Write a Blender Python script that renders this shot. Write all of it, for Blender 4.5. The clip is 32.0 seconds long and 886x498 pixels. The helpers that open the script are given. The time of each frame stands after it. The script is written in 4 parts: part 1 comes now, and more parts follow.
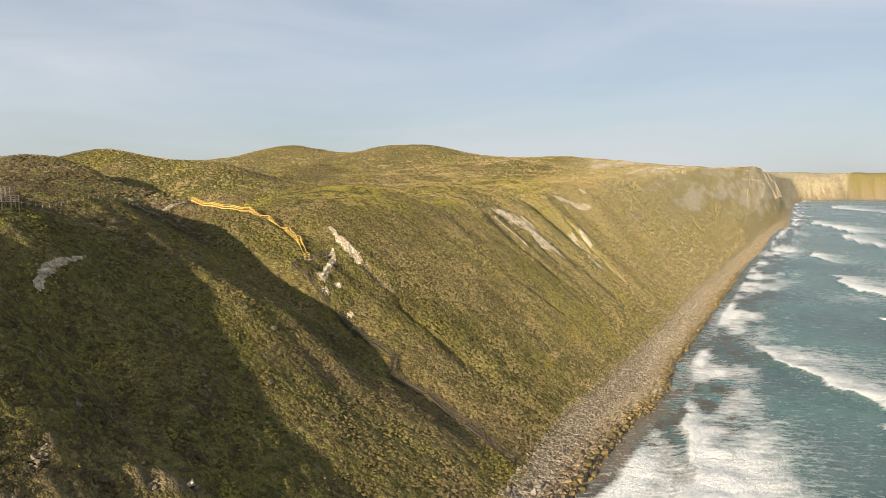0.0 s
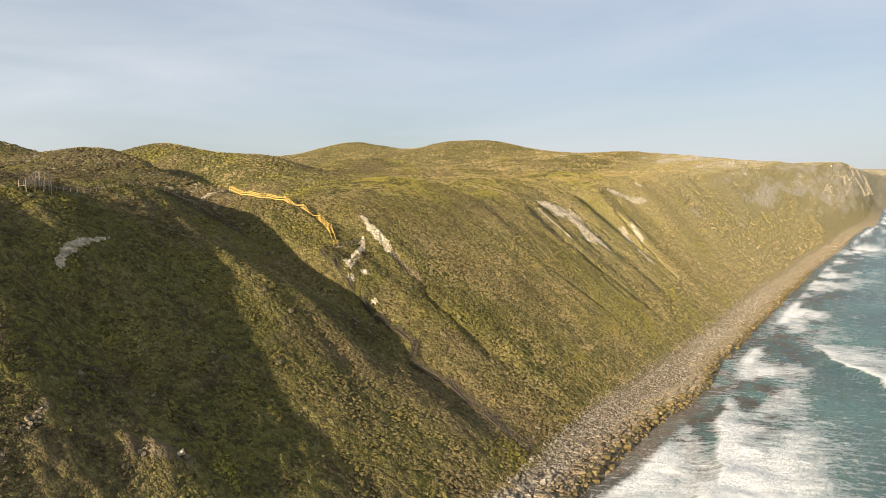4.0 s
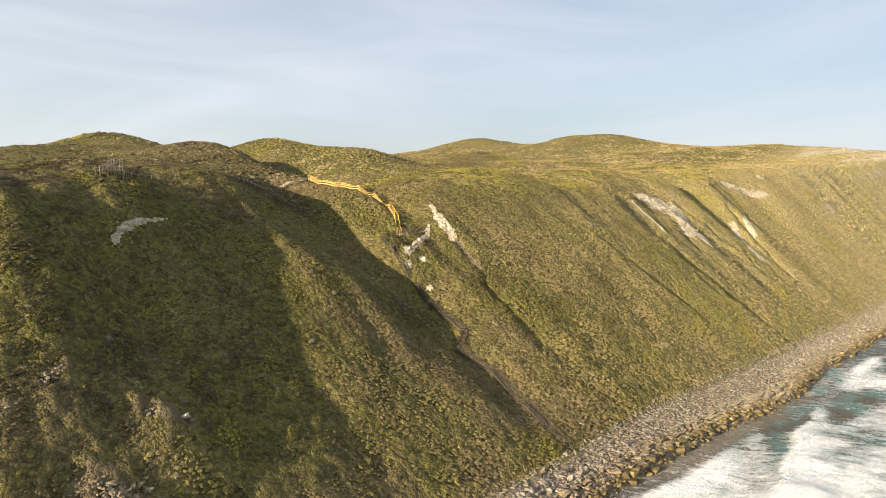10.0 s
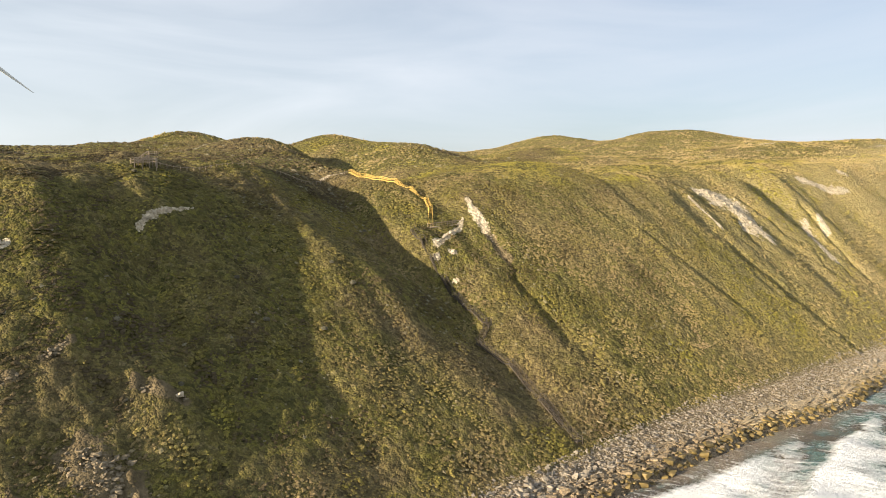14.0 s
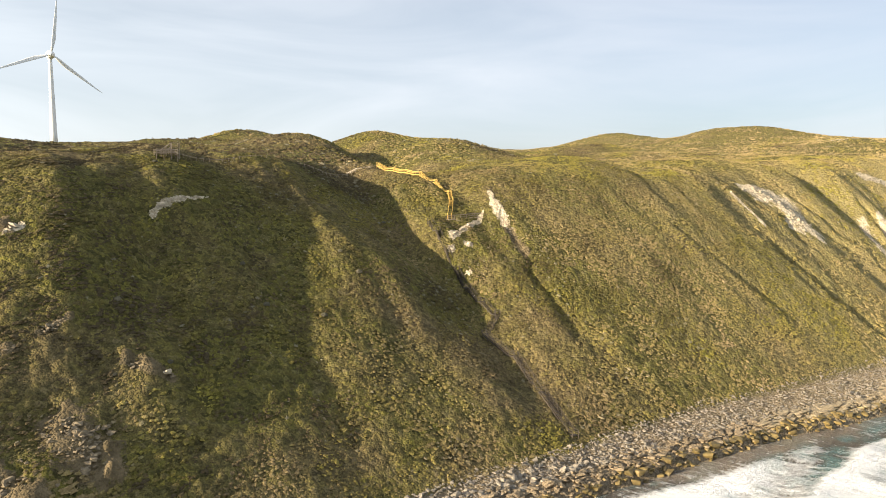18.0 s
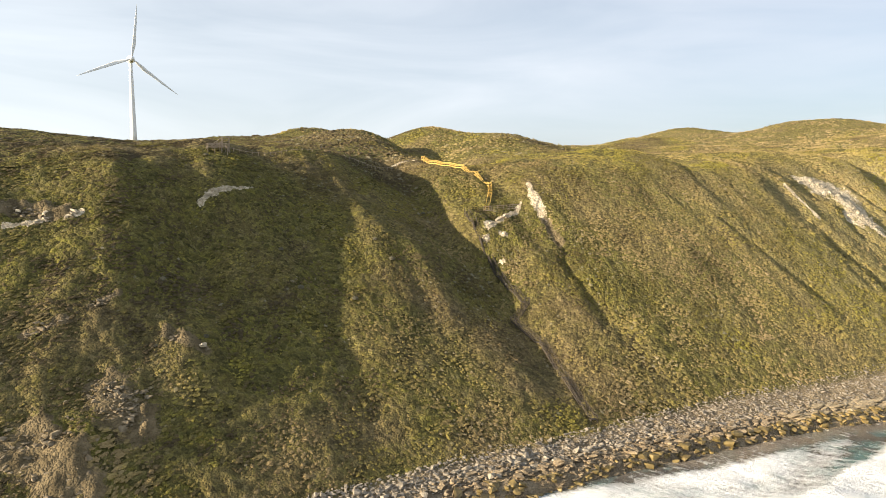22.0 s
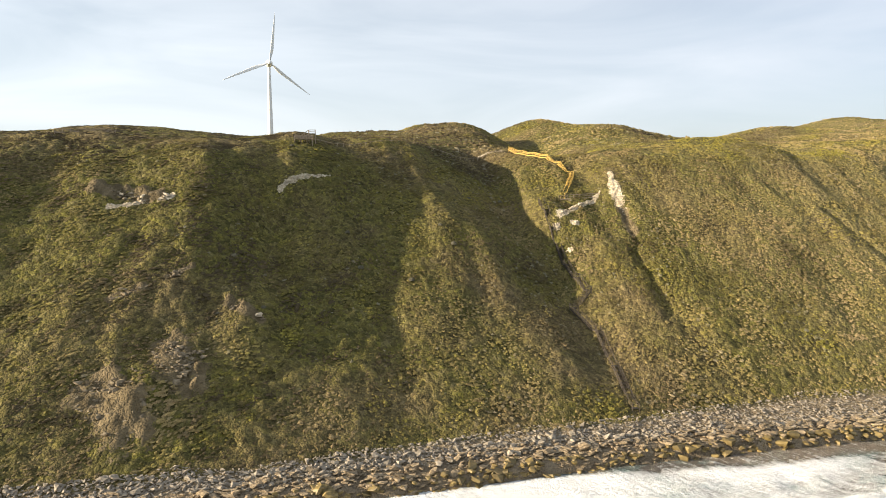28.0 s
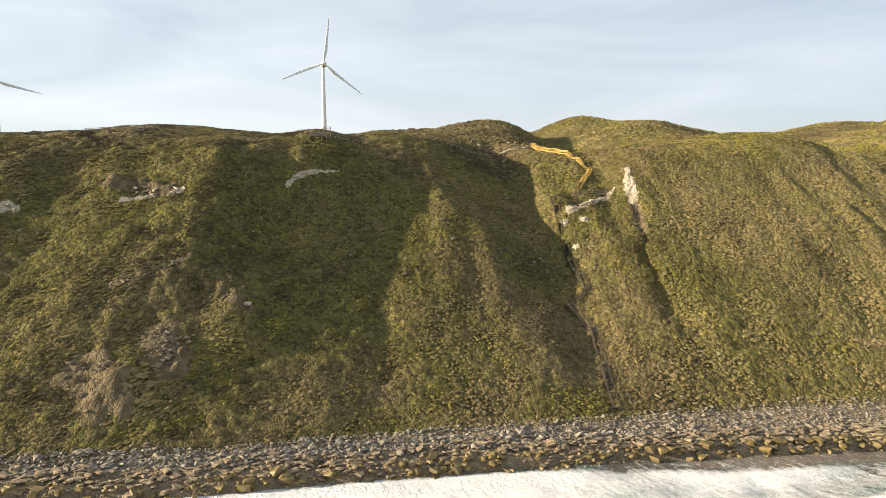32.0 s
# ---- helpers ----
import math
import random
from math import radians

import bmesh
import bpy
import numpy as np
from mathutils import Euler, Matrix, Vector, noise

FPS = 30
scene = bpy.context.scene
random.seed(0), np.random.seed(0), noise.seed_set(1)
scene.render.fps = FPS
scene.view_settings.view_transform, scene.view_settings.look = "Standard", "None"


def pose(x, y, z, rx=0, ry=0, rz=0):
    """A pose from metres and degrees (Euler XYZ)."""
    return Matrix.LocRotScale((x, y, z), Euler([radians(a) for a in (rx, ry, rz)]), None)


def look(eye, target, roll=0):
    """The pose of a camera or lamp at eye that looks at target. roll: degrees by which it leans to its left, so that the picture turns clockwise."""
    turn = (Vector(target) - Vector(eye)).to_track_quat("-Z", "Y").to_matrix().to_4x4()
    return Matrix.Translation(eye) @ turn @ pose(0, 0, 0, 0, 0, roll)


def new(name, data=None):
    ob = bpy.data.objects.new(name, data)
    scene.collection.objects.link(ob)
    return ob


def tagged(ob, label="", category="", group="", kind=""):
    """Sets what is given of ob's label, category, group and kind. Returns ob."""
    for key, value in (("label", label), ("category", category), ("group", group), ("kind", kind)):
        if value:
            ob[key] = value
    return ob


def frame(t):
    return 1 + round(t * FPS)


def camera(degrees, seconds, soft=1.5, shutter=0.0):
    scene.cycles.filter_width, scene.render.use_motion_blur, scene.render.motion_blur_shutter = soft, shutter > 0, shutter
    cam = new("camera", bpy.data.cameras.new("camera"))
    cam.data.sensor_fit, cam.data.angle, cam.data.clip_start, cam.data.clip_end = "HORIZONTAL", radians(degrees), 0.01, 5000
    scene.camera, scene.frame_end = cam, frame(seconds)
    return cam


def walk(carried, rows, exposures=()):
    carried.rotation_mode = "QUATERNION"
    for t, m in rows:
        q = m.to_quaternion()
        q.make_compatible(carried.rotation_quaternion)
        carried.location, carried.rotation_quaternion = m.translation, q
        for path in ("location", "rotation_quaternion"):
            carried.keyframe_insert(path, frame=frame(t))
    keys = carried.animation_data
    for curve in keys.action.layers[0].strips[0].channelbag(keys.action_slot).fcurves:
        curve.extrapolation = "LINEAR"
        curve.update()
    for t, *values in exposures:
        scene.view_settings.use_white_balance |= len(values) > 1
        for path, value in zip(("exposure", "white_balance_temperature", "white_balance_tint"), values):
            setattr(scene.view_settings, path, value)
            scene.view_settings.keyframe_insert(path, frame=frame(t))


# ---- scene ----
cam = camera(65.0, 32.0, soft=0.7)
PATH = [
    (0, (-144.35, -40.62, 68.82), (-55.26, 3.94, 60.00), 0.02),
    (0.5, (-143.53, -42.05, 68.40), (-54.89, 3.37, 59.43), 0.03),
    (1, (-142.71, -43.48, 67.98), (-54.13, 2.05, 58.91), 0.03),
    (1.5, (-141.88, -44.91, 67.57), (-53.41, 0.81, 58.46), 0.02),
    (2, (-141.03, -46.34, 67.18), (-52.76, -0.23, 58.08), 0.01),
    (2.5, (-140.17, -47.77, 66.79), (-52.92, 0.25, 57.74), -0.01),
    (3, (-139.28, -49.21, 66.42), (-53.20, 0.89, 57.40), -0.03),
    (3.5, (-138.36, -50.67, 66.06), (-53.41, 1.32, 57.05), -0.05),
    (4, (-137.40, -52.13, 65.70), (-53.48, 1.50, 56.70), -0.06),
    (4.5, (-136.41, -53.62, 65.37), (-53.46, 1.50, 56.35), -0.07),
    (6.5, (-131.64, -59.82, 64.34), (-51.76, -0.37, 55.17), -0.04),
    (7, (-130.32, -61.33, 64.11), (-51.44, -0.55, 54.92), -0.04),
    (7.5, (-128.98, -62.83, 63.87), (-50.87, -1.07, 54.67), -0.04),
    (8, (-127.62, -64.31, 63.64), (-50.74, -1.02, 54.43), -0.04),
    (8.5, (-126.25, -65.76, 63.40), (-50.82, -0.75, 54.19), -0.05),
    (9, (-124.86, -67.19, 63.16), (-50.86, -0.57, 53.94), -0.05),
    (9.5, (-123.46, -68.59, 62.92), (-50.77, -0.54, 53.69), -0.05),
    (10, (-122.03, -69.96, 62.67), (-50.63, -0.55, 53.45), -0.05),
    (10.5, (-120.56, -71.31, 62.41), (-50.40, -0.65, 53.19), -0.05),
    (11, (-119.06, -72.63, 62.15), (-50.04, -0.86, 52.93), -0.05),
    (11.5, (-117.52, -73.95, 61.89), (-49.56, -1.17, 52.67), -0.06),
    (12, (-115.93, -75.25, 61.62), (-49.18, -1.36, 52.39), -0.07),
    (12.5, (-114.28, -76.53, 61.34), (-48.74, -1.57, 52.12), -0.08),
    (13, (-112.58, -77.80, 61.06), (-48.16, -1.87, 51.83), -0.08),
    (13.5, (-110.81, -79.06, 60.78), (-47.57, -2.15, 51.53), -0.07),
    (14, (-109.01, -80.30, 60.49), (-46.82, -2.54, 51.25), -0.05),
    (14.5, (-107.18, -81.53, 60.21), (-46.08, -2.91, 50.98), -0.04),
    (16.5, (-99.83, -86.39, 59.03), (-42.74, -4.81, 49.81), -0.07),
    (17, (-98.43, -87.69, 58.73), (-42.18, -5.52, 49.55), -0.01),
    (17.5, (-97.12, -89.00, 58.43), (-42.08, -6.02, 49.26), 0.06),
    (18, (-95.94, -90.34, 58.13), (-42.25, -6.47, 48.93), 0.13),
    (18.5, (-94.88, -91.69, 57.83), (-42.22, -7.19, 48.61), 0.18),
    (19, (-93.95, -93.06, 57.55), (-42.58, -7.76, 48.31), 0.21),
    (19.5, (-93.15, -94.42, 57.28), (-43.37, -8.19, 48.03), 0.19),
    (20, (-92.43, -95.78, 57.02), (-44.08, -8.73, 47.74), 0.15),
    (20.5, (-91.73, -97.12, 56.77), (-44.27, -9.60, 47.44), 0.10),
    (21, (-91.01, -98.44, 56.53), (-44.79, -10.26, 47.16), 0.05),
    (21.5, (-90.24, -99.73, 56.30), (-45.06, -11.02, 46.89), -0.00),
    (22, (-89.38, -101.00, 56.06), (-44.90, -11.93, 46.64), -0.04),
    (22.5, (-88.42, -102.23, 55.83), (-45.54, -12.38, 46.41), -0.06),
    (23, (-87.33, -103.44, 55.60), (-46.74, -12.53, 46.19), -0.06),
    (23.5, (-86.10, -104.63, 55.36), (-47.55, -12.84, 45.97), -0.05),
    (24, (-84.77, -105.81, 55.11), (-47.79, -13.37, 45.74), -0.04),
    (24.5, (-83.34, -106.97, 54.86), (-48.20, -13.81, 45.50), -0.01),
    (25, (-81.82, -108.10, 54.61), (-48.32, -14.35, 45.24), 0.01),
    (25.5, (-80.23, -109.21, 54.36), (-47.94, -15.04, 44.97), 0.03),
    (27.5, (-72.19, -113.06, 53.44), (-45.89, -17.06, 43.78), -0.12),
    (28, (-69.87, -113.85, 53.25), (-45.36, -17.39, 43.57), -0.12),
    (28.5, (-67.50, -114.62, 53.08), (-43.77, -17.96, 43.38), -0.10),
    (29, (-65.08, -115.35, 52.91), (-42.56, -18.40, 43.20), -0.08),
    (29.5, (-62.61, -116.04, 52.75), (-41.47, -18.79, 43.04), -0.06),
    (30, (-60.11, -116.70, 52.61), (-40.09, -19.21, 42.90), -0.04),
    (30.5, (-57.56, -117.33, 52.47), (-38.68, -19.61, 42.76), -0.03),
    (31, (-55.00, -117.94, 52.34), (-37.64, -19.93, 42.63), -0.02),
    (31.5, (-52.41, -118.53, 52.22), (-36.99, -20.20, 42.51), -0.02),
    (32, (-49.83, -119.11, 52.10), (-36.26, -20.51, 42.37), -0.02),
]
walk(cam, [(t, look(eye, target, roll)) for t, eye, target, roll in PATH], ((0.0, 0.92), (4.0, 1.0), (9.0, 1.17), (14.0, 1.25), (20.0, 1.34), (28.0, 1.34), (32.0, 1.25)))

# ---- light ----
SUN_EL, SUN_IN = radians(13.5), radians(2.2)      # height of the sun; how far it stands inland (+) of the coast's line
SUN = Vector((-math.cos(SUN_EL) * math.cos(SUN_IN), math.cos(SUN_EL) * math.sin(SUN_IN), math.sin(SUN_EL)))
world = bpy.data.worlds.new("sky")
scene.world = world
world.use_nodes = True
wn, wl = world.node_tree.nodes, world.node_tree.links
wn.clear()
w_out = wn.new("ShaderNodeOutputWorld")
w_bg = wn.new("ShaderNodeBackground")
w_sky = wn.new("ShaderNodeTexSky")
w_sky.sky_type = "NISHITA"
w_sky.sun_disc = False
w_sky.sun_elevation = SUN_EL
w_sky.sun_rotation = math.atan2(SUN.x, SUN.y)
w_sky.air_density, w_sky.dust_density, w_sky.ozone_density = 1.0, 1.0, 3.0
# thin high cloud, drawn out along the coast
w_co = wn.new("ShaderNodeTexCoord")
w_map = wn.new("ShaderNodeMapping")
w_map.inputs["Scale"].default_value = (1.1, 1.1, 5.5)
w_map.inputs["Rotation"].default_value = (radians(4), radians(-7), 0)
wl.new(w_co.outputs["Generated"], w_map.inputs[0])
w_noise = wn.new("ShaderNodeTexNoise")
w_noise.inputs["Scale"].default_value, w_noise.inputs["Detail"].default_value = 1.7, 6.0
w_noise.inputs["Roughness"].default_value, w_noise.inputs["Distortion"].default_value = 0.50, 0.9
wl.new(w_map.outputs[0], w_noise.inputs[0])
w_ramp = wn.new("ShaderNodeValToRGB")
w_ramp.color_ramp.elements[0].position, w_ramp.color_ramp.elements[1].position = 0.34, 0.74
wl.new(w_noise.outputs[0], w_ramp.inputs[0])
w_mix = wn.new("ShaderNodeMix"); w_mix.data_type = "RGBA"
w_amt = wn.new("ShaderNodeMath"); w_amt.operation = "MULTIPLY_ADD"
w_amt.inputs[1].default_value, w_amt.inputs[2].default_value = 0.30, 0.48
wl.new(w_ramp.outputs[0], w_amt.inputs[0])
wl.new(w_amt.outputs[0], w_mix.inputs[0])
wl.new(w_sky.outputs[0], w_mix.inputs[6])
# the cloud is brighter towards the sun's side than away from it
w_xyz = wn.new("ShaderNodeSeparateXYZ")
wl.new(w_co.outputs["Generated"], w_xyz.inputs[0])
w_side = wn.new("ShaderNodeMapRange")
w_side.interpolation_type = "SMOOTHSTEP"
w_side.inputs["From Min"].default_value, w_side.inputs["From Max"].default_value = -0.2, 1.0
wl.new(w_xyz.outputs["X"], w_side.inputs["Value"])
w_cloud = wn.new("ShaderNodeMix"); w_cloud.data_type = "RGBA"
wl.new(w_side.outputs[0], w_cloud.inputs[0])
w_cloud.inputs[6].default_value, w_cloud.inputs[7].default_value = (8.45, 8.85, 9.2, 1), (6.9, 7.15, 7.75, 1)
wl.new(w_cloud.outputs[2], w_mix.inputs[7])
wl.new(w_mix.outputs[2], w_bg.inputs[0])
w_bg.inputs[1].default_value = 0.0545
wl.new(w_bg.outputs[0], w_out.inputs[0])

sun = new("sun", bpy.data.lights.new("sun", "SUN"))
sun.data.energy, sun.data.angle, sun.data.color = 5.3, radians(0.6), (1.0, 0.83, 0.60)
sun.matrix_world = look(SUN * 500, (0, 0, 0))


# ---- materials ----
def material(name, rough=0.9, spec=0.3):
    m = bpy.data.materials.new(name)
    m.use_nodes = True
    b = m.node_tree.nodes["Principled BSDF"]
    b.inputs["Roughness"].default_value = rough
    b.inputs["Specular IOR Level"].default_value = spec
    return m, m.node_tree.nodes, m.node_tree.links, b


def tex_noise(n, l, scale, detail=4.0, stretch=None, kind="Object", rough=0.55):
    co = n.new("ShaderNodeTexCoord")
    t = n.new("ShaderNodeTexNoise")
    t.inputs["Scale"].default_value, t.inputs["Detail"].default_value = scale, detail
    t.inputs["Roughness"].default_value = rough
    if stretch:
        mp = n.new("ShaderNodeMapping")
        mp.inputs["Scale"].default_value = stretch
        l.new(co.outputs[kind], mp.inputs[0])
        l.new(mp.outputs[0], t.inputs[0])
    else:
        l.new(co.outputs[kind], t.inputs[0])
    return t


def ramp(n, l, source, *stops):
    r = n.new("ShaderNodeValToRGB")
    e = r.color_ramp.elements
    while len(e) < len(stops):
        e.new(0.5)
    for k, (at, col) in zip(e, stops):
        k.position = at
        k.color = (*col, 1) if len(col) == 3 else col
    l.new(source, r.inputs[0])
    return r


def mix(n, l, fac, a, b, blend="MIX"):
    m = n.new("ShaderNodeMix")
    m.data_type, m.blend_type = "RGBA", blend
    for v, i in ((fac, 0), (a, 6), (b, 7)):
        if isinstance(v, (int, float)):
            m.inputs[i].default_value = v
        elif isinstance(v, tuple):
            m.inputs[i].default_value = (*v, 1)
        else:
            l.new(v, m.inputs[i])
    return m.outputs[2]


def bump(n, l, b, height, strength=0.5, dist=0.1):
    k = n.new("ShaderNodeBump")
    k.inputs["Strength"].default_value, k.inputs["Distance"].default_value = strength, dist
    l.new(height, k.inputs["Height"])
    l.new(k.outputs[0], b.inputs["Normal"])


def attr(n, name):
    a = n.new("ShaderNodeAttribute")
    a.attribute_name = name
    return a.outputs["Fac"]


def simple(name, col, rough=0.8, vary=0.35, scale=2.0, metal=0.0, relief=0.3, dist=0.03, spec=0.3, each=0.0):
    m, n, l, b = material(name, rough, spec)
    t = tex_noise(n, l, scale, 6)
    lo, hi = tuple(c * (1 - vary) for c in col), tuple(min(1, c * (1 + vary)) for c in col)
    out = ramp(n, l, t.outputs[0], (0.3, lo), (0.7, hi)).outputs[0]
    if each:
        info = n.new("ShaderNodeObjectInfo")
        out = mix(n, l, 1.0, out, ramp(n, l, info.outputs["Random"], (0.0, (1 - each,) * 3), (1.0, (1 + each, 1 + each * 0.9, 1 + each * 0.75))).outputs[0], "MULTIPLY")
    l.new(out, b.inputs["Base Color"])
    b.inputs["Metallic"].default_value = metal
    f = tex_noise(n, l, scale * 6, 5)
    bump(n, l, b, f.outputs[0], relief, dist)
    return m


def cells(n, l, scale, wobble):
    """Rounded clumps, each with a value of its own."""
    co = n.new("ShaderNodeTexCoord")
    w = n.new("ShaderNodeTexNoise")
    w.inputs["Scale"].default_value, w.inputs["Detail"].default_value = scale * 1.7, 3
    l.new(co.outputs["Object"], w.inputs[0])
    add = n.new("ShaderNodeVectorMath"); add.operation = "MULTIPLY_ADD"
    add.inputs[1].default_value = (wobble,) * 3
    l.new(w.outputs["Color"], add.inputs[0]); l.new(co.outputs["Object"], add.inputs[2])
    v = n.new("ShaderNodeTexVoronoi")
    v.inputs["Scale"].default_value = scale
    l.new(add.outputs[0], v.inputs[0])
    grey = n.new("ShaderNodeSeparateColor")
    l.new(v.outputs["Color"], grey.inputs[0])
    return v.outputs["Distance"], grey.outputs[0], grey.outputs[1]


def blend(n, op, a, b):
    m = n.new("ShaderNodeMath")
    m.operation = op
    for k, v in enumerate((a, b)):
        if isinstance(v, (int, float)):
            m.inputs[k].default_value = v
        else:
            m.id_data.links.new(v, m.inputs[k])
    return m.outputs[0]


def ground_material():
    m, n, l, b = material("heath_cover", 0.95, 0.12)
    big = tex_noise(n, l, 0.035, 5)
    mid = tex_noise(n, l, 0.35, 6)
    fine = tex_noise(n, l, 2.5, 5)
    leaf = tex_noise(n, l, 6.0, 6, rough=0.7)
    far, kind, shade = cells(n, l, 0.95, 0.5)
    near, kind2, shade2 = cells(n, l, 2.6, 0.2)
    plants = ramp(n, l, kind, (0.0, (0.058, 0.054, 0.020)), (0.3, (0.106, 0.099, 0.034)), (0.55, (0.122, 0.106, 0.036)), (0.78, (0.150, 0.138, 0.034)), (1.0, (0.15, 0.132, 0.060))).outputs[0]
    dry_pale = mix(n, l, kind, (0.12, 0.090, 0.054), (0.23, 0.17, 0.10))
    veg = mix(n, l, ramp(n, l, big.outputs[0], (0.46, (0, 0, 0)), (0.68, (0.7, 0.7, 0.7))).outputs[0], plants, dry_pale)
    # straw-gold plants eastwards; the paling also paints distance haze into the far face
    veg = mix(n, l, blend(n, "MULTIPLY", attr(n, "gold_haze"), 0.85), veg, (0.46, 0.375, 0.19))
    veg = mix(n, l, 1.0, veg, ramp(n, l, leaf.outputs[0], (0.32, (0.5, 0.5, 0.5)), (0.68, (1.5, 1.48, 1.4))).outputs[0], "MULTIPLY")
    veg = mix(n, l, 1.0, veg, ramp(n, l, shade2, (0.0, (0.7, 0.7, 0.7)), (1.0, (1.3, 1.3, 1.25))).outputs[0], "MULTIPLY")
    rock = ramp(n, l, mix(n, l, 0.55, mid.outputs[0], fine.outputs[0]), (0.34, (0.20, 0.155, 0.095)), (0.46, (0.47, 0.39, 0.27)), (0.64, (0.68, 0.60, 0.46))).outputs[0]
    shore = ramp(n, l, mid.outputs[0], (0.3, (0.13, 0.10, 0.065)), (0.7, (0.28, 0.225, 0.15))).outputs[0]
    crag = tex_noise(n, l, 0.06, 8, (0.22, 1.0, 1.0), rough=0.7)
    edge = blend(n, "ADD", attr(n, "bare"), blend(n, "MULTIPLY", blend(n, "SUBTRACT", fine.outputs[0], 0.5), 1.3))
    edge = blend(n, "ADD", edge, blend(n, "MULTIPLY", blend(n, "MULTIPLY", blend(n, "SUBTRACT", crag.outputs[0], 0.52), 2.2), attr(n, "gold_haze")))
    cut = ramp(n, l, edge, (0.46, (0, 0, 0)), (0.58, (1, 1, 1))).outputs[0]
    col = mix(n, l, cut, veg, rock)
    soil = ramp(n, l, mid.outputs[0], (0.3, (0.095, 0.075, 0.042)), (0.7, (0.23, 0.18, 0.105))).outputs[0]
    col = mix(n, l, ramp(n, l, blend(n, "ADD", attr(n, "earth"), blend(n, "MULTIPLY", blend(n, "SUBTRACT", fine.outputs[0], 0.5), 1.0)), (0.5, (0, 0, 0)), (0.7, (1, 1, 1))).outputs[0], col, soil)
    shore = mix(n, l, attr(n, "gold_haze"), shore, mix(n, l, fine.outputs[0], (0.34, 0.25, 0.13), (0.56, 0.47, 0.31)))
    col = mix(n, l, attr(n, "shore"), col, shore)
    l.new(col, b.inputs["Base Color"])
    clump = blend(n, "ADD", blend(n, "MULTIPLY", far, -0.75), blend(n, "MULTIPLY", near, -0.40))
    clump = blend(n, "ADD", clump, blend(n, "MULTIPLY", leaf.outputs[0], 0.22))
    bump(n, l, b, clump, 1.0, 1.0)
    return m


def shrub_material(name, dark, light, warm):
    m, n, l, b = material(name, 0.85, 0.2)
    fine = tex_noise(n, l, 4.0, 6, rough=0.75)
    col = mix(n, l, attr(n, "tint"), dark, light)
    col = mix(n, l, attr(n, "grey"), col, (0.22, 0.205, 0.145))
    # dry plants, and the sun and far haze painted in by paling
    col = mix(n, l, attr(n, "dry_pale"), col, warm)
    col = mix(n, l, 1.0, col, ramp(n, l, fine.outputs[0], (0.32, (0.42, 0.42, 0.42)), (0.68, (1.6, 1.58, 1.5))).outputs[0], "MULTIPLY")
    l.new(col, b.inputs["Base Color"])
    bump(n, l, b, fine.outputs[0], 0.8, 0.22)
    return m


GROUND = ground_material()
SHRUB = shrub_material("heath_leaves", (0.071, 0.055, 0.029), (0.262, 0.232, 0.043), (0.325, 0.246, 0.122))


def sea_material():
    m, n, l, b = material("sea_water", 0.12, 0.5)
    deep = tex_noise(n, l, 0.014, 5)
    body = ramp(n, l, deep.outputs[0], (0.35, (0.060, 0.105, 0.112)), (0.65, (0.095, 0.185, 0.182))).outputs[0]
    patch = tex_noise(n, l, 0.09, 5, (1.0, 1.5, 1.0))
    reef = n.new("ShaderNodeMath"); reef.operation = "MULTIPLY"
    l.new(ramp(n, l, patch.outputs[0], (0.44, (0, 0, 0)), (0.56, (1, 1, 1))).outputs[0], reef.inputs[0])
    l.new(attr(n, "shoal"), reef.inputs[1])
    body = mix(n, l, reef.outputs[0], body, (0.085, 0.078, 0.068))
    body = mix(n, l, attr(n, "sand"), body, (0.20, 0.165, 0.125))
    grain = tex_noise(n, l, 0.34, 12, (0.62, 2.1, 1.0), rough=0.74)
    lie = grain.inputs[0].links[0].from_node          # streaks lie along the way the waves run
    lie.vector_type = "TEXTURE"
    lie.inputs["Rotation"].default_value = (0, 0, radians(20))
    web = tex_noise(n, l, 0.55, 5, (0.8, 1.1, 1.0), rough=0.6)
    web.inputs["Distortion"].default_value = 0.5
    ridge = ramp(n, l, web.outputs[0], (0.44, (0, 0, 0)), (0.5, (1, 1, 1)), (0.56, (0, 0, 0))).outputs[0]
    lace = n.new("ShaderNodeMath"); lace.operation = "MULTIPLY_ADD"; lace.inputs[1].default_value = 0.10
    l.new(ridge, lace.inputs[0]); l.new(grain.outputs[0], lace.inputs[2])
    lift = n.new("ShaderNodeMath"); lift.operation = "ADD"
    l.new(lace.outputs[0], lift.inputs[0]); l.new(attr(n, "foam"), lift.inputs[1])
    foam = ramp(n, l, lift.outputs[0], (0.60, (0, 0, 0)), (0.67, (0.30, 0.30, 0.30)), (0.78, (0.62, 0.62, 0.62)), (0.95, (1, 1, 1))).outputs[0]
    col = mix(n, l, foam, body, (0.86, 0.87, 0.87))
    l.new(col, b.inputs["Base Color"])
    rr = n.new("ShaderNodeMath"); rr.operation = "MULTIPLY_ADD"; rr.inputs[1].default_value, rr.inputs[2].default_value = 0.7, 0.2
    l.new(foam, rr.inputs[0]); l.new(rr.outputs[0], b.inputs["Roughness"])
    bump(n, l, b, lift.outputs[0], 1.0, 1.6)
    return m


SEA = sea_material()


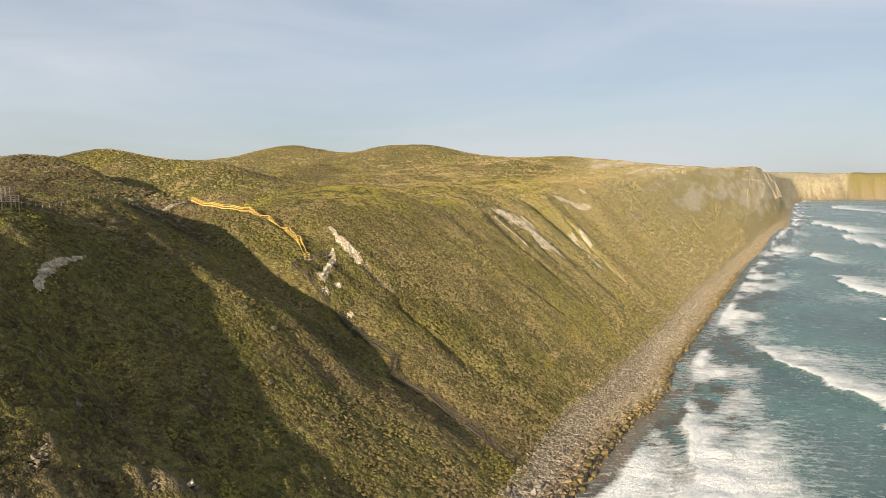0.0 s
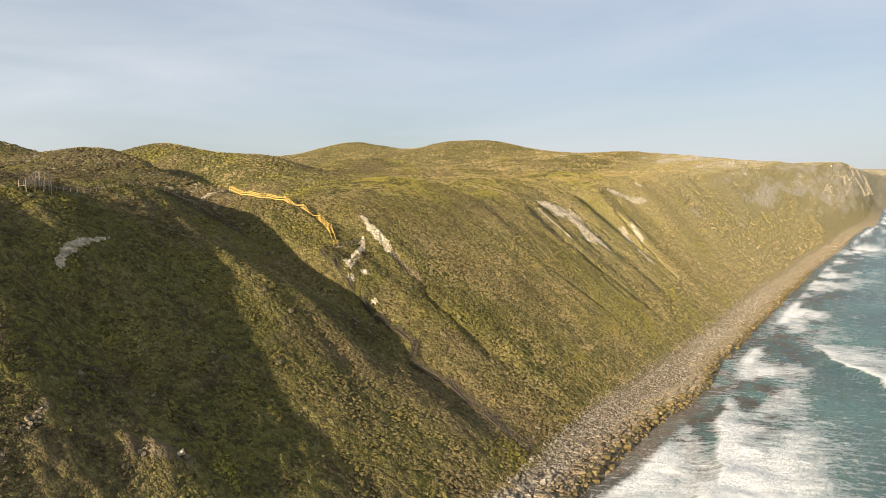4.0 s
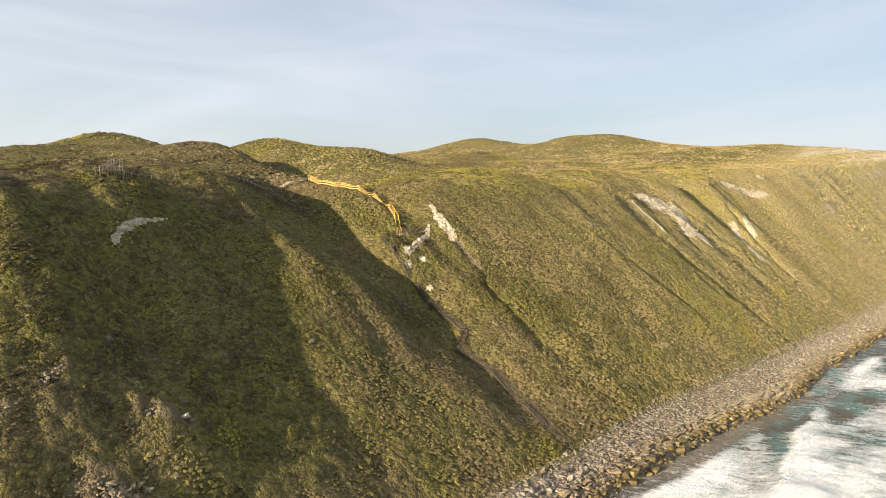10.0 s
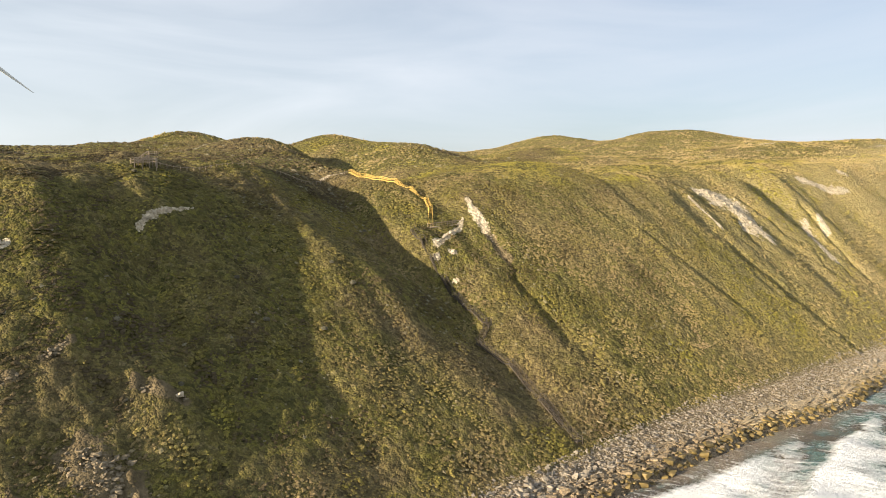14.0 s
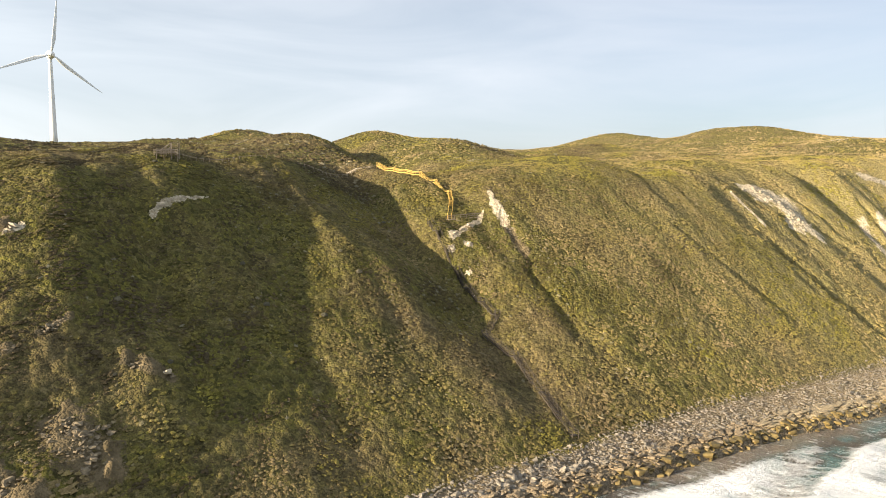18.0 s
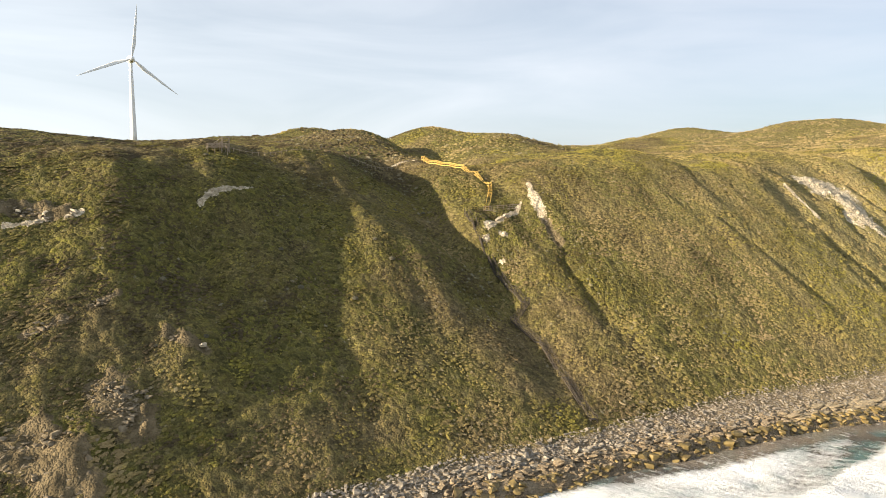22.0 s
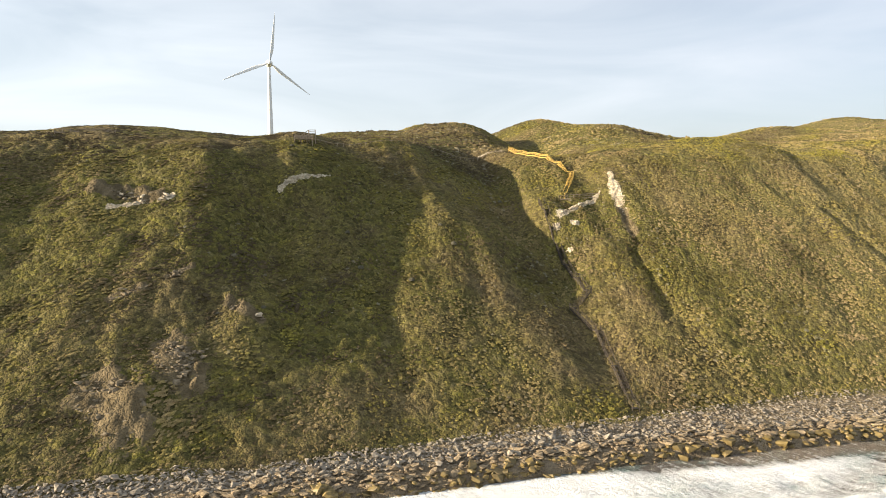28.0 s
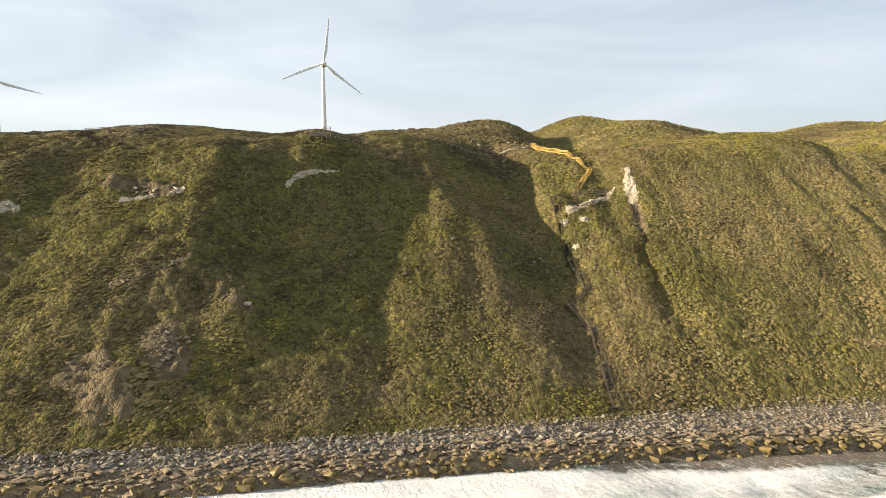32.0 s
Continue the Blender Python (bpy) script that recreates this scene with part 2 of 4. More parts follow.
# ---- the lie of the land ----
def smooth_steps(x, xs, ys):
    """Values eased from knot to knot."""
    x = np.asarray(x, float)
    i = np.clip(np.searchsorted(xs, x) - 1, 0, len(xs) - 2)
    xs, ys = np.array(xs, float), np.array(ys, float)
    t = np.clip((x - xs[i]) / (xs[i + 1] - xs[i]), 0, 1)
    return ys[i] + (ys[i + 1] - ys[i]) * (t * t * (3 - 2 * t))


def hash2(i, j):
    v = np.sin(i * 127.1 + j * 311.7) * 43758.5453
    return v - np.floor(v)


def value_noise(x, y):
    i, j = np.floor(x), np.floor(y)
    u, v = x - i, y - j
    u, v = u * u * (3 - 2 * u), v * v * (3 - 2 * v)
    a, b, c, d = hash2(i, j), hash2(i + 1, j), hash2(i, j + 1), hash2(i + 1, j + 1)
    return (a + (b - a) * u + (c - a) * v + (a - b - c + d) * u * v) * 2 - 1


def fbm(x, y, octaves=4):
    s, a = 0, 1.0
    for k in range(octaves):
        s = s + a * value_noise(x * 2 ** k + 17.3 * k, y * 2 ** k - 9.1 * k)
        a *= 0.5
    return s


def bell(x, y, cx, cy, wx, wy):
    return np.exp(-((x - cx) / wx) ** 2 - ((y - cy) / wy) ** 2)


# how far the face lies back (+) or stands out (-) along the coast, in metres at mid height
FACE_X = (-400, -260, -200, -165, -140, -118, -100, -86, -76, -64, -57, -51, -44, -36, -26, -16, -6, 4, 14, 26, 38, 60, 100, 126, 142, 162, 178, 190, 206, 225, 250, 290, 330, 420, 520, 700, 1000, 1600)
FACE_D = (0, 0, 4, -10, -11, -8, -6.4, -7, -2.5, 2.4, 4, 4.4, 4.2, 4.6, 5.6, 6.3, 8.3, 10.6, 4, -1, -7, -11, -15, -17, -13, -13, -13, -17, -12, -22, -20, -32, -36, -38, -46, -50, -62, -80)
# the foot of the slope's line, the edge of the rock ledge, and where the heath begins
BASE_X, BASE_Y = (-900, -300, -100, -80, -60, -38, -15, 45, 104, 150, 250, 460, 800, 1500, 3000, 4050, 4400, 4700), (-40, -14, -7.8, -6.6, -5.5, -1.8, -0.5, 2.8, 0.5, -1, 0, -3, -12, -36, -44, -90, -330, -760)
SHORE_X, SHORE_Y = (-900, -300, -98, -78, -40, 0, 45, 90, 140, 200, 416, 800, 1500, 3000, 4050, 4400, 4700), (-46, -16, -2.5, -2, 0.3, 1.5, 0.5, -4.3, -1.3, -2.2, -4, -14, -38, -46, -92, -332, -762)
# gullies cut into the far face: from, to, depth
CUTS = ((144.6, 86, 159, 69.5, 2.2), (159, 69.5, 157.5, 54, 2.0), (182, 74, 188, 50, 1.8), (188, 50, 186, 34, 1.4), (137, 54, 138, 32, 2.4), (138, 32, 143, 12, 2.0), (218, 65, 213, 50, 2.2), (213, 50, 208, 34, 1.6), (240, 74, 285, 26, 1.6), (34, 76, 30.5, 60, 1.1), (30.5, 60, 26, 39, 1.0), (96, 60, 108, 30, 1.0), (172, 66, 186, 36, 1.4))


def shore_line(x):
    return smooth_steps(x, SHORE_X, SHORE_Y)


def toe_line(x):
    return smooth_steps(x, BASE_X, BASE_Y) + 12


def hills(x, y):
    h = 65 + 0.075 * np.clip(y - 105, 0, 160) + 0.035 * np.clip(y - 265, 0, 300) + 0.03 * np.clip(x - 60, 0, 700) + 24 * np.clip((x - 560) / 900, 0, 1)
    h = h + 10 * bell(x, y, 72, 238, 24, 34) + 7.5 * bell(x, y, 90, 190, 22, 26) + 8 * bell(x, y, 14, 202, 26, 28)
    h = h + 4 * bell(x, y, -124, 197, 45, 40) + 6 * bell(x, y, 220, 236, 26, 30) + 15 * bell(x, y, 54, 402, 36, 45) + 4 * bell(x, y, -10, 262, 40, 30)
    h = h + 19.5 * bell(x, y, 508, 325, 70, 70) + 18 * bell(x, y, 494, 470, 60, 60) + 3.0 * bell(x, y, 95, 114, 22, 17) - 4.5 * bell(x, y, 124, 124, 11, 24) - 3.0 * bell(x, y, 108, 96, 6, 18)
    h = h + 11 * bell(x, y, 660, 210, 190, 110) + 7 * bell(x, y, 450, 185, 70, 60) - 6 * bell(x, y, -235, 245, 50, 80) - 3 * bell(x, y, -75, 225, 30, 40)
    h = h - 9 * bell(x, y, 36, 150, 12, 34) - 5 * bell(x, y, 44, 215, 11, 50) - 4 * bell(x, y, 150, 215, 30, 60) - 4 * bell(x, y, 205, 280, 40, 30) - 7 * bell(x, y, 320, 300, 60, 90)
    h = h + 2.5 * bell(x, y, -58, 106, 26, 14) + 3 * bell(x, y, -122, 103, 20, 10) - 2.0 * bell(x, y, 18, 127, 10, 10) - 1.5 * bell(x, y, 23, 115, 6, 9)
    return h + 1.0 * fbm(x / 30, y / 30, 3)


def land(x, y):
    """Height of the ground above the sea."""
    x, y = np.asarray(x, float), np.asarray(y, float)
    v = y - smooth_steps(x, BASE_X, BASE_Y)
    grow = np.clip((v - 8) / 60, 0, 1.25)
    d = smooth_steps(x + 2.5 * fbm(x / 30, y / 30, 2), FACE_X, FACE_D) * grow
    ribs = fbm(x / 11 + 0.25 * fbm(x / 20, y / 20, 2), y / 70, 3) * np.clip((v - 14) / 30, 0, 1)
    face = 4.0 + 0.62 * (1 + 0.45 * np.clip((x - 800) / 700, 0, 1)) * (v - 12 - d) + 1.0 * ribs * np.clip((800 - x) / 300, 0, 1) + 6.5 * bell(x, y, -64, 90, 27, 17) + 4.4 * bell(x, y, -17, 74, 17, 15) + 1.8 * bell(x, y, -88, 28, 5, 6) + 1.6 * bell(x, y, -93, 19, 5, 6) - 4.5 * bell(x, y, 30, 102, 9, 10) - 2.0 * bell(x, y, 6, 40, 6, 16) + 4.5 * bell(x, y, 12, 80, 7, 9)
    face = face - 1.5 * bell(x, y, 164, 84, 14, 11) - 2.5 * bell(x, y, -89, 31, 7, 8) + 1.6 * bell(x, y, -74, 39, 7, 10) - 1.6 * bell(x, y, -62, 42, 7, 14) + 1.2 * bell(x, y, -49, 60, 6, 7)
    u, w = x, y
    x, y = x + 1.8 * fbm(x / 8, y / 8, 2), y + 1.8 * fbm(x / 8 + 31, y / 8, 2)
    for ax, ay, bx, by, deep in CUTS:
        t = np.clip(((x - ax) * (bx - ax) + (y - ay) * (by - ay)) / ((bx - ax) ** 2 + (by - ay) ** 2), 0, 1)
        away = (x - ax - t * (bx - ax)) * (by - ay) - (y - ay - t * (by - ay)) * (bx - ax)
        gap = np.hypot(x - ax - t * (bx - ax), y - ay - t * (by - ay))
        face = face - deep * np.exp(-(gap / 2.2) ** 2) + 0.6 * deep * np.exp(-(gap / 5.0) ** 2) * (away > 0)
    x, y = u, w
    top = hills(x, y)
    k = 9.0
    q = np.clip(0.5 + 0.5 * (top - face) / k, 0, 1)
    up = top + (face - top) * q - k * q * (1 - q)
    # the crest by the lookout, the hollow behind it, and small ribs under it
    for rise, cx, cy, ax, ay in ((2.2, -60, 114, 9, 24), (3.6, -30, 112, 17, 20), (-3.5, 4, 114, 12, 18), (-1.0, -8, 126, 14, 14), (2, -80, 66, 5, 14), (-2, -68, 68, 6, 14), (1.5, -13, 60, 5, 12), (-1.5, -2, 58, 5, 12), (1.3, -51, 65, 7, 6), (-2.6, 1, 80, 5, 13), (1.5, -84, 80, 4, 8)):
        up = up + rise * bell(x, y, cx, cy, ax, ay)
    # boulder apron, rock ledge and the bed of the sea
    out = y - shore_line(x)
    wide = np.maximum(toe_line(x) - shore_line(x), 4)
    apron = np.where(out > 0, 1.7 + 2.3 * np.clip(out / wide, 0, 1.2), 1.7 + 1.1 * out)
    apron = np.clip(apron + 0.25 * fbm(x / 3.0, y / 2.0, 3), -4, 20)
    z = np.maximum(up, apron)
    # the far headland across the bay
    fx = np.clip((x - 2000) / 2400, 0, 1)
    rough = np.clip((x - 400) / 500, 0, 1) * np.clip((v - 6) / 30, 0, 1)
    return z + 46 * fx * np.clip((v - 20) / 200, 0, 1) + rough * (4 * fbm(x / 420, y / 60, 3))


def spread(*runs):
    out = [np.arange(a, b, s) for a, b, s in runs]
    return np.concatenate(out)


GX = spread((-1500, -420, 60), (-420, -200, 6), (-200, 240, 0.8), (240, 560, 2.5), (560, 1000, 6), (1000, 2200, 14), (2200, 4700, 40))
GY = spread((-700, -20, 24), (-20, 10, 1.0), (10, 135, 0.8), (135, 280, 2.5), (280, 620, 10), (620, 4000, 120))


def sheet(name, xs, ys, zs, mat, attrs=()):
    nx, ny = len(xs), len(ys)
    co = np.empty((ny, nx, 3))
    co[..., 0], co[..., 1], co[..., 2] = xs[None, :], ys[:, None], zs
    i = (np.arange(ny - 1)[:, None] * nx + np.arange(nx - 1)[None, :]).ravel()
    quads = np.stack([i, i + 1, i + nx + 1, i + nx], 1)
    return mesh_from(name, co.reshape(-1, 3), quads, mat, attrs)


def mesh_from(name, co, faces, mat, attrs=(), smooth=True):
    me = bpy.data.meshes.new(name)
    co, faces = np.asarray(co, np.float32), np.asarray(faces, np.int32)
    k = faces.shape[1]
    me.vertices.add(len(co)); me.vertices.foreach_set("co", co.ravel())
    me.loops.add(faces.size); me.loops.foreach_set("vertex_index", faces.ravel())
    me.polygons.add(len(faces))
    me.polygons.foreach_set("loop_start", np.arange(0, faces.size, k, dtype=np.int32))
    me.polygons.foreach_set("use_smooth", np.full(len(faces), smooth))
    me.update(calc_edges=True)
    for key, values in attrs:
        a = me.attributes.new(key, "FLOAT", "POINT")
        a.data.foreach_set("value", np.asarray(values, np.float32).ravel())
    me.materials.append(mat)
    return new(name, me)


# bare places in the heath, as strokes: from, to, half width
GULLY_SCARS = ((37.2, 90, 35.2, 85, 0.6), (35.2, 85, 34.2, 77.5, 1.35), (34.2, 78, 33.6, 74, 0.7), (14.3, 76.8, 20, 79.2, 0.95), (20, 79.2, 27.6, 82.4, 0.6), (27.6, 82.4, 31, 85.0, 0.5), (17.2, 73.8, 17.9, 73.6, 0.8), (11.8, 73.8, 12.3, 73.6, 0.6), (12.8, 66.7, 13.3, 66.4, 0.5), (5, 127.8, 15, 129, 0.3))
FAR_SCARS = ((159, 82, 169, 81, 2.4), (165, 79, 172, 75, 4.6), (171, 74, 167, 60, 4.2), (166, 60, 167, 53, 1.2), (144, 77, 142.5, 62, 0.6), (211, 62, 205, 54, 1.5), (205, 54, 199, 44, 1.8), (221, 59.5, 217, 54, 1.4), (336, 56, 338, 54, 2.0), (248, 82, 258, 77, 1.7), (258, 76, 274, 69, 1.5), (284, 78, 288, 75, 1.0), (425, 190, 440, 184, 3.0))
WEST_SCARS = ((-66.0, 80.0, -62.5, 82.2, 0.7), (-62.5, 82.2, -58.5, 83.6, 0.45), (-58.5, 83.6, -52, 86.0, 0.3), (-106, 66.5, -101, 67.5, 0.5), (-100.2, 68.2, -98.4, 68.6, 0.8), (-95.2, 68.3, -92, 69.5, 0.65), (-140, 62, -130, 63, 1.2))
PALE = GULLY_SCARS + FAR_SCARS + WEST_SCARS
EARTH = ((-89, 29, -86, 23, 3.6), (-110, 72, -96, 69.5, 1.8), (-101, 21, -94, 14, 4.0), (-102, 40, -94, 43, 0.7), (-91, 45, -86, 48, 0.6), (-78, 40, -72, 37, 1.2), (34, 76, 32, 66, 1.2), (9, 180, 0, 196, 0.7))


def strokes(x, y, marks):
    b = np.zeros_like(np.asarray(x, float) + np.asarray(y, float))
    for ax, ay, bx, by, w in marks:
        t = np.clip(((x - ax) * (bx - ax) + (y - ay) * (by - ay)) / ((bx - ax) ** 2 + (by - ay) ** 2 + 1e-9), 0, 1)
        d = np.hypot(x - ax - t * (bx - ax), y - ay - t * (by - ay))
        b = np.maximum(b, np.clip(1.35 - 0.65 * d / w, 0, 1.2))
    return np.clip(b + (0.34 * fbm(x / 2.6, y / 2.6, 2) + 0.26 * fbm(x / 1.1 + 5, y / 1.1, 2)) * (b > 0.05), 0, 1)


def bareness(x, y):
    streak = np.where(x < 900, fbm(x / 120, y / 7, 4), 0.6 * fbm(x / 420, y / 12, 4) * np.clip((2600 - x) / 700, 0, 1) + 0.2)
    far = np.clip((x - 300) / 300, 0, 1.25) * (0.36 + 0.30 * streak)
    far = far * np.clip((y - 20 + 0.1 * np.clip(x - 700, 0, 4000)) / 30, 0, 1) * np.clip((170 + 0.2 * np.clip(x - 400, 0, 4000) - y) / 60, 0, 1)
    return np.maximum(strokes(x, y, PALE), far)


gx, gy = np.meshgrid(GX, GY)
gv = gy - toe_line(gx)
gz = land(gx, gy) + (0.30 * fbm(gx / 1.7, gy / 1.7, 2) + 0.25 * fbm(gx / 5, gy / 5, 2)) * np.clip(gv / 3, 0, 1)
gz = gz + strokes(gx, gy, EARTH) * (0.9 * fbm(gx / 2.6, gy / 2.6, 3) - 0.7 * np.abs(fbm(gx / 4 + 9, gy / 4, 2)) + 0.3)
# one weight eastwards: golden plants and rock, with far haze put into the colour
ground = sheet("ground", GX, GY, gz, GROUND, (("bare", bareness(gx, gy)), ("earth", strokes(gx, gy, EARTH)), ("gold_haze", np.clip((gx - 30) / 300, 0, 1 - 0.75 * np.clip((gx - 900) / 1300, 0, 1)) * np.clip((120 + 0.25 * np.clip(gx - 300, 0, 4000) - gy) / 45, 0.12, 1)), ("shore", np.clip(0.3 - gv / 2, 0, 1))))
tagged(ground, "steep coastal slope of brown and olive heath soil", "ground", kind="structure")

# ---- the sea ----
WX = spread((-2500, -260, 40), (-260, 320, 1.5), (320, 700, 5), (700, 4700, 60))
WY = spread((-4400, -420, 80), (-420, -170, 6), (-170, 20, 1.25))
wx, wy = np.meshgrid(WX, WY)
off = shore_line(wx) - wy          # metres out from the shore
surge = np.zeros_like(wx)
foam = np.full_like(wx, 0.02) + 0.10 * fbm(wx / 60, wy / 40, 3)
# breaking rollers: middle of the crest, half its length, how far the foam trails behind, height, heading of the crest in degrees
ROLLERS = ((143, -47, 50, 34, 1.5, 27), (40, -18, 46, 26, 1.0, 8), (76, -72, 14, 12, 0.9, 30), (262, -92, 26, 30, 1.0, 22), (400, -82, 82, 60, 1.7, 14), (560, -150, 60, 40, 1.4, 15), (640, -64, 60, 30, 1.3, 10), (900, -118, 150, 60, 1.8, 9),
           (1250, -95, 260, 80, 2.0, 7), (1150, -210, 240, 90, 2.0, 8), (2500, -190, 500, 140, 2.2, 4), (-20, -24, 50, 22, 0.9, 6), (-90, -30, 46, 26, 1.0, 4), (-10, -58, 34, 26, 1.2, 22), (20, -104, 60, 40, 1.4, 20), (-110, -72, 55, 34, 1.3, 14))
for cx, cy, half, trail, high, way in ROLLERS:
    c, s_ = math.cos(radians(way)), math.sin(radians(way))
    u = (wx - cx) * c + (wy - cy) * s_
    bend = 0.10 * half * (u / half) ** 2
    w = -(wx - cx) * s_ + (wy - cy) * c + bend + (0.05 * half + 1.0) * fbm(u / (0.35 * half), u * 0 + cx, 3)
    end = np.clip(1.25 - np.abs(u / half) ** 2 + 0.35 * fbm(u / (0.2 * half) + cy, u * 0, 2), 0, 1)
    behind = np.clip(-w / trail, 0, 9)
    front = np.where(w > 0, np.exp(-(w / 0.9) ** 2), 1.0)
    foam = np.maximum(foam, end * front * (0.20 * np.exp(-(behind * 7)) + (0.25 + 0.10 * fbm(wx / 14 + cx, wy / 14, 3)) * np.exp(-behind ** 1.6)) - 0.02 * (1 - end))
    surge = surge + high * end * np.exp(-np.where(w > 0, (w / 2.2) ** 2, (w / (0.35 * trail)) ** 2))
# wash over the shallows: thick near the rocks of the bay, torn into patches further along
near = np.clip((46 + 10 * fbm(wx / 40, wy / 40, 2) - off) / 30, 0, 1) * np.clip((off - 0.5 - 6 * np.clip((wx + 25) / 40, 0, 1)) / 2, 0, 1)
foam = foam + near * (0.12 + 0.36 * np.clip((80 - wx) / 70, 0, 1) + (0.16 + 0.16 * np.clip((wx + 10) / 50, 0, 1)) * fbm(wx / 22, wy / 10, 3))
foam = foam + 0.10 * np.exp(-np.abs(off - 9 - 6 * fbm(wx / 30, wy * 0, 3)) / 3.0) * np.clip((wx + 20) / 60, 0, 1)
foam = np.clip(foam, -0.06, 0.54) - 0.10 * np.clip(1 - off / 3, 0, 1)
wz = surge * np.clip(off / 12, 0, 1) + 0.25 * fbm(wx / 9, wy / 6, 3) * np.clip(off / 6, 0.2, 1)
wz = wz + 0.30 * fbm(wx / 5.0, wy / 2.8, 3) * np.clip((off - 7) / 4, 0, 1) * np.clip((70 - off) / 30, 0, 1)
sea = sheet("water", WX, WY, wz, SEA, (("foam", foam), ("shoal", np.clip((34 - off) / 12, 0, 1)), ("sand", 0.8 * np.clip((3.5 + 4 * np.clip((wx + 30) / 60, 0, 1) + 3 * fbm(wx / 12, wy * 0, 2) - off) / 3, 0, 1) * np.clip((120 - wx) / 60, 0, 1))))
tagged(sea, "teal sea with white surf breaking onto the rocks", "sea", kind="structure")

# ---- heath shrubs ----
def shrub_shape(seed, tufts):
    """A low ragged bush: a broken, uneven dome with leaf sprays standing out of it all round."""
    rng = np.random.default_rng(seed)
    bm = bmesh.new()
    bmesh.ops.create_icosphere(bm, subdivisions=1, radius=0.74, matrix=Euler(rng.uniform(0, 6, 3)).to_matrix().to_4x4())
    wide, long_ = rng.uniform(0.8, 1.0), rng.uniform(1.0, 1.35)
    for v in bm.verts:
        r = rng.uniform(0.62, 1.28)
        v.co = Vector((v.co.x * r * long_, v.co.y * r * wide, max(v.co.z, -0.25) * r * 0.55))
    bmesh.ops.delete(bm, geom=[f for f in bm.faces if max(v.co.z for v in f.verts) < 0.08], context="FACES")
    for k in range(tufts):
        az, up = rng.uniform(0, 2 * math.pi), math.asin(rng.uniform(0.05, 1.0))
        out = Vector((math.cos(az) * math.cos(up), math.sin(az) * math.cos(up), math.sin(up)))
        foot = Vector((out.x * 0.70 * long_, out.y * 0.70 * wide, out.z * 0.36)) * rng.uniform(0.75, 1.2)
        tip = foot + (out + Vector(rng.normal(0, 0.6, 3)) + Vector((0, 0, 0.15))).normalized() * rng.uniform(0.2, 0.5)
        across = out.cross(Vector(rng.normal(0, 1, 3))).normalized() * rng.uniform(0.09, 0.18)
        bm.faces.new([bm.verts.new(p) for p in (foot - across, foot + across, tip)])
    bmesh.ops.delete(bm, geom=[v for v in bm.verts if not v.link_faces], context="VERTS")
    bm.verts.index_update()
    co = np.array([v.co[:] for v in bm.verts])
    fa = np.array([[v.index for v in f.verts] for f in bm.faces])
    bm.free()
    return co, fa


def scatter(name, pts, size, tint, dry_pale, grey, shapes, mat, label, category):
    rng = np.random.default_rng(len(pts))
    cos, fas, ti, dr, gr, base = [], [], [], [], [], 0
    pick = rng.integers(0, len(shapes), len(pts))
    turn = rng.uniform(0, 2 * np.pi, len(pts))
    tall = rng.uniform(0.75, 1.25, len(pts))
    here = land(pts[:, 0], pts[:, 1])
    fall_x, fall_y = np.clip(land(pts[:, 0] + 2, pts[:, 1]) - here, -2, 2) / 2, np.clip(land(pts[:, 0], pts[:, 1] + 2) - here, -2, 2) / 2
    for k, (co, fa) in enumerate(shapes):
        idx = np.nonzero(pick == k)[0]
        c, s = np.cos(turn[idx])[:, None], np.sin(turn[idx])[:, None]
        x = co[None, :, 0] * c - co[None, :, 1] * s
        y = co[None, :, 0] * s + co[None, :, 1] * c
        # wind-swept on the western spur: drawn out slantwise up the slope
        sweep = 0.7 * np.clip((-48 - pts[idx][:, 0]) / 30, 0, 1)[:, None] * (x * 0.76 + y * 0.65)
        x, y = x + sweep * 0.76, y + sweep * 0.65
        z = np.repeat(co[None, :, 2], len(idx), 0) * tall[idx][:, None]
        z = z + 0.55 * (fall_x[idx][:, None] * x + fall_y[idx][:, None] * y)
        p = np.stack([x, y, z], -1) * size[idx][:, None, None] + pts[idx][:, None, :]
        cos.append(p.reshape(-1, 3))
        fas.append((fa[None] + base + (np.arange(len(idx)) * len(co))[:, None, None]).reshape(-1, 3))
        high = rng.uniform(0.35, 1.65, len(co))[None, :]
        ti.append((tint[idx][:, None] * high).ravel())
        dr.append(np.repeat(dry_pale[idx], len(co)))
        gr.append(np.repeat(grey[idx], len(co)))
        base += len(idx) * len(co)
    ob = mesh_from(name, np.concatenate(cos), np.concatenate(fas), mat, (("tint", np.concatenate(ti)), ("dry_pale", np.concatenate(dr)), ("grey", np.concatenate(gr))), smooth=False)
    return tagged(ob, label, category, kind="stuff")


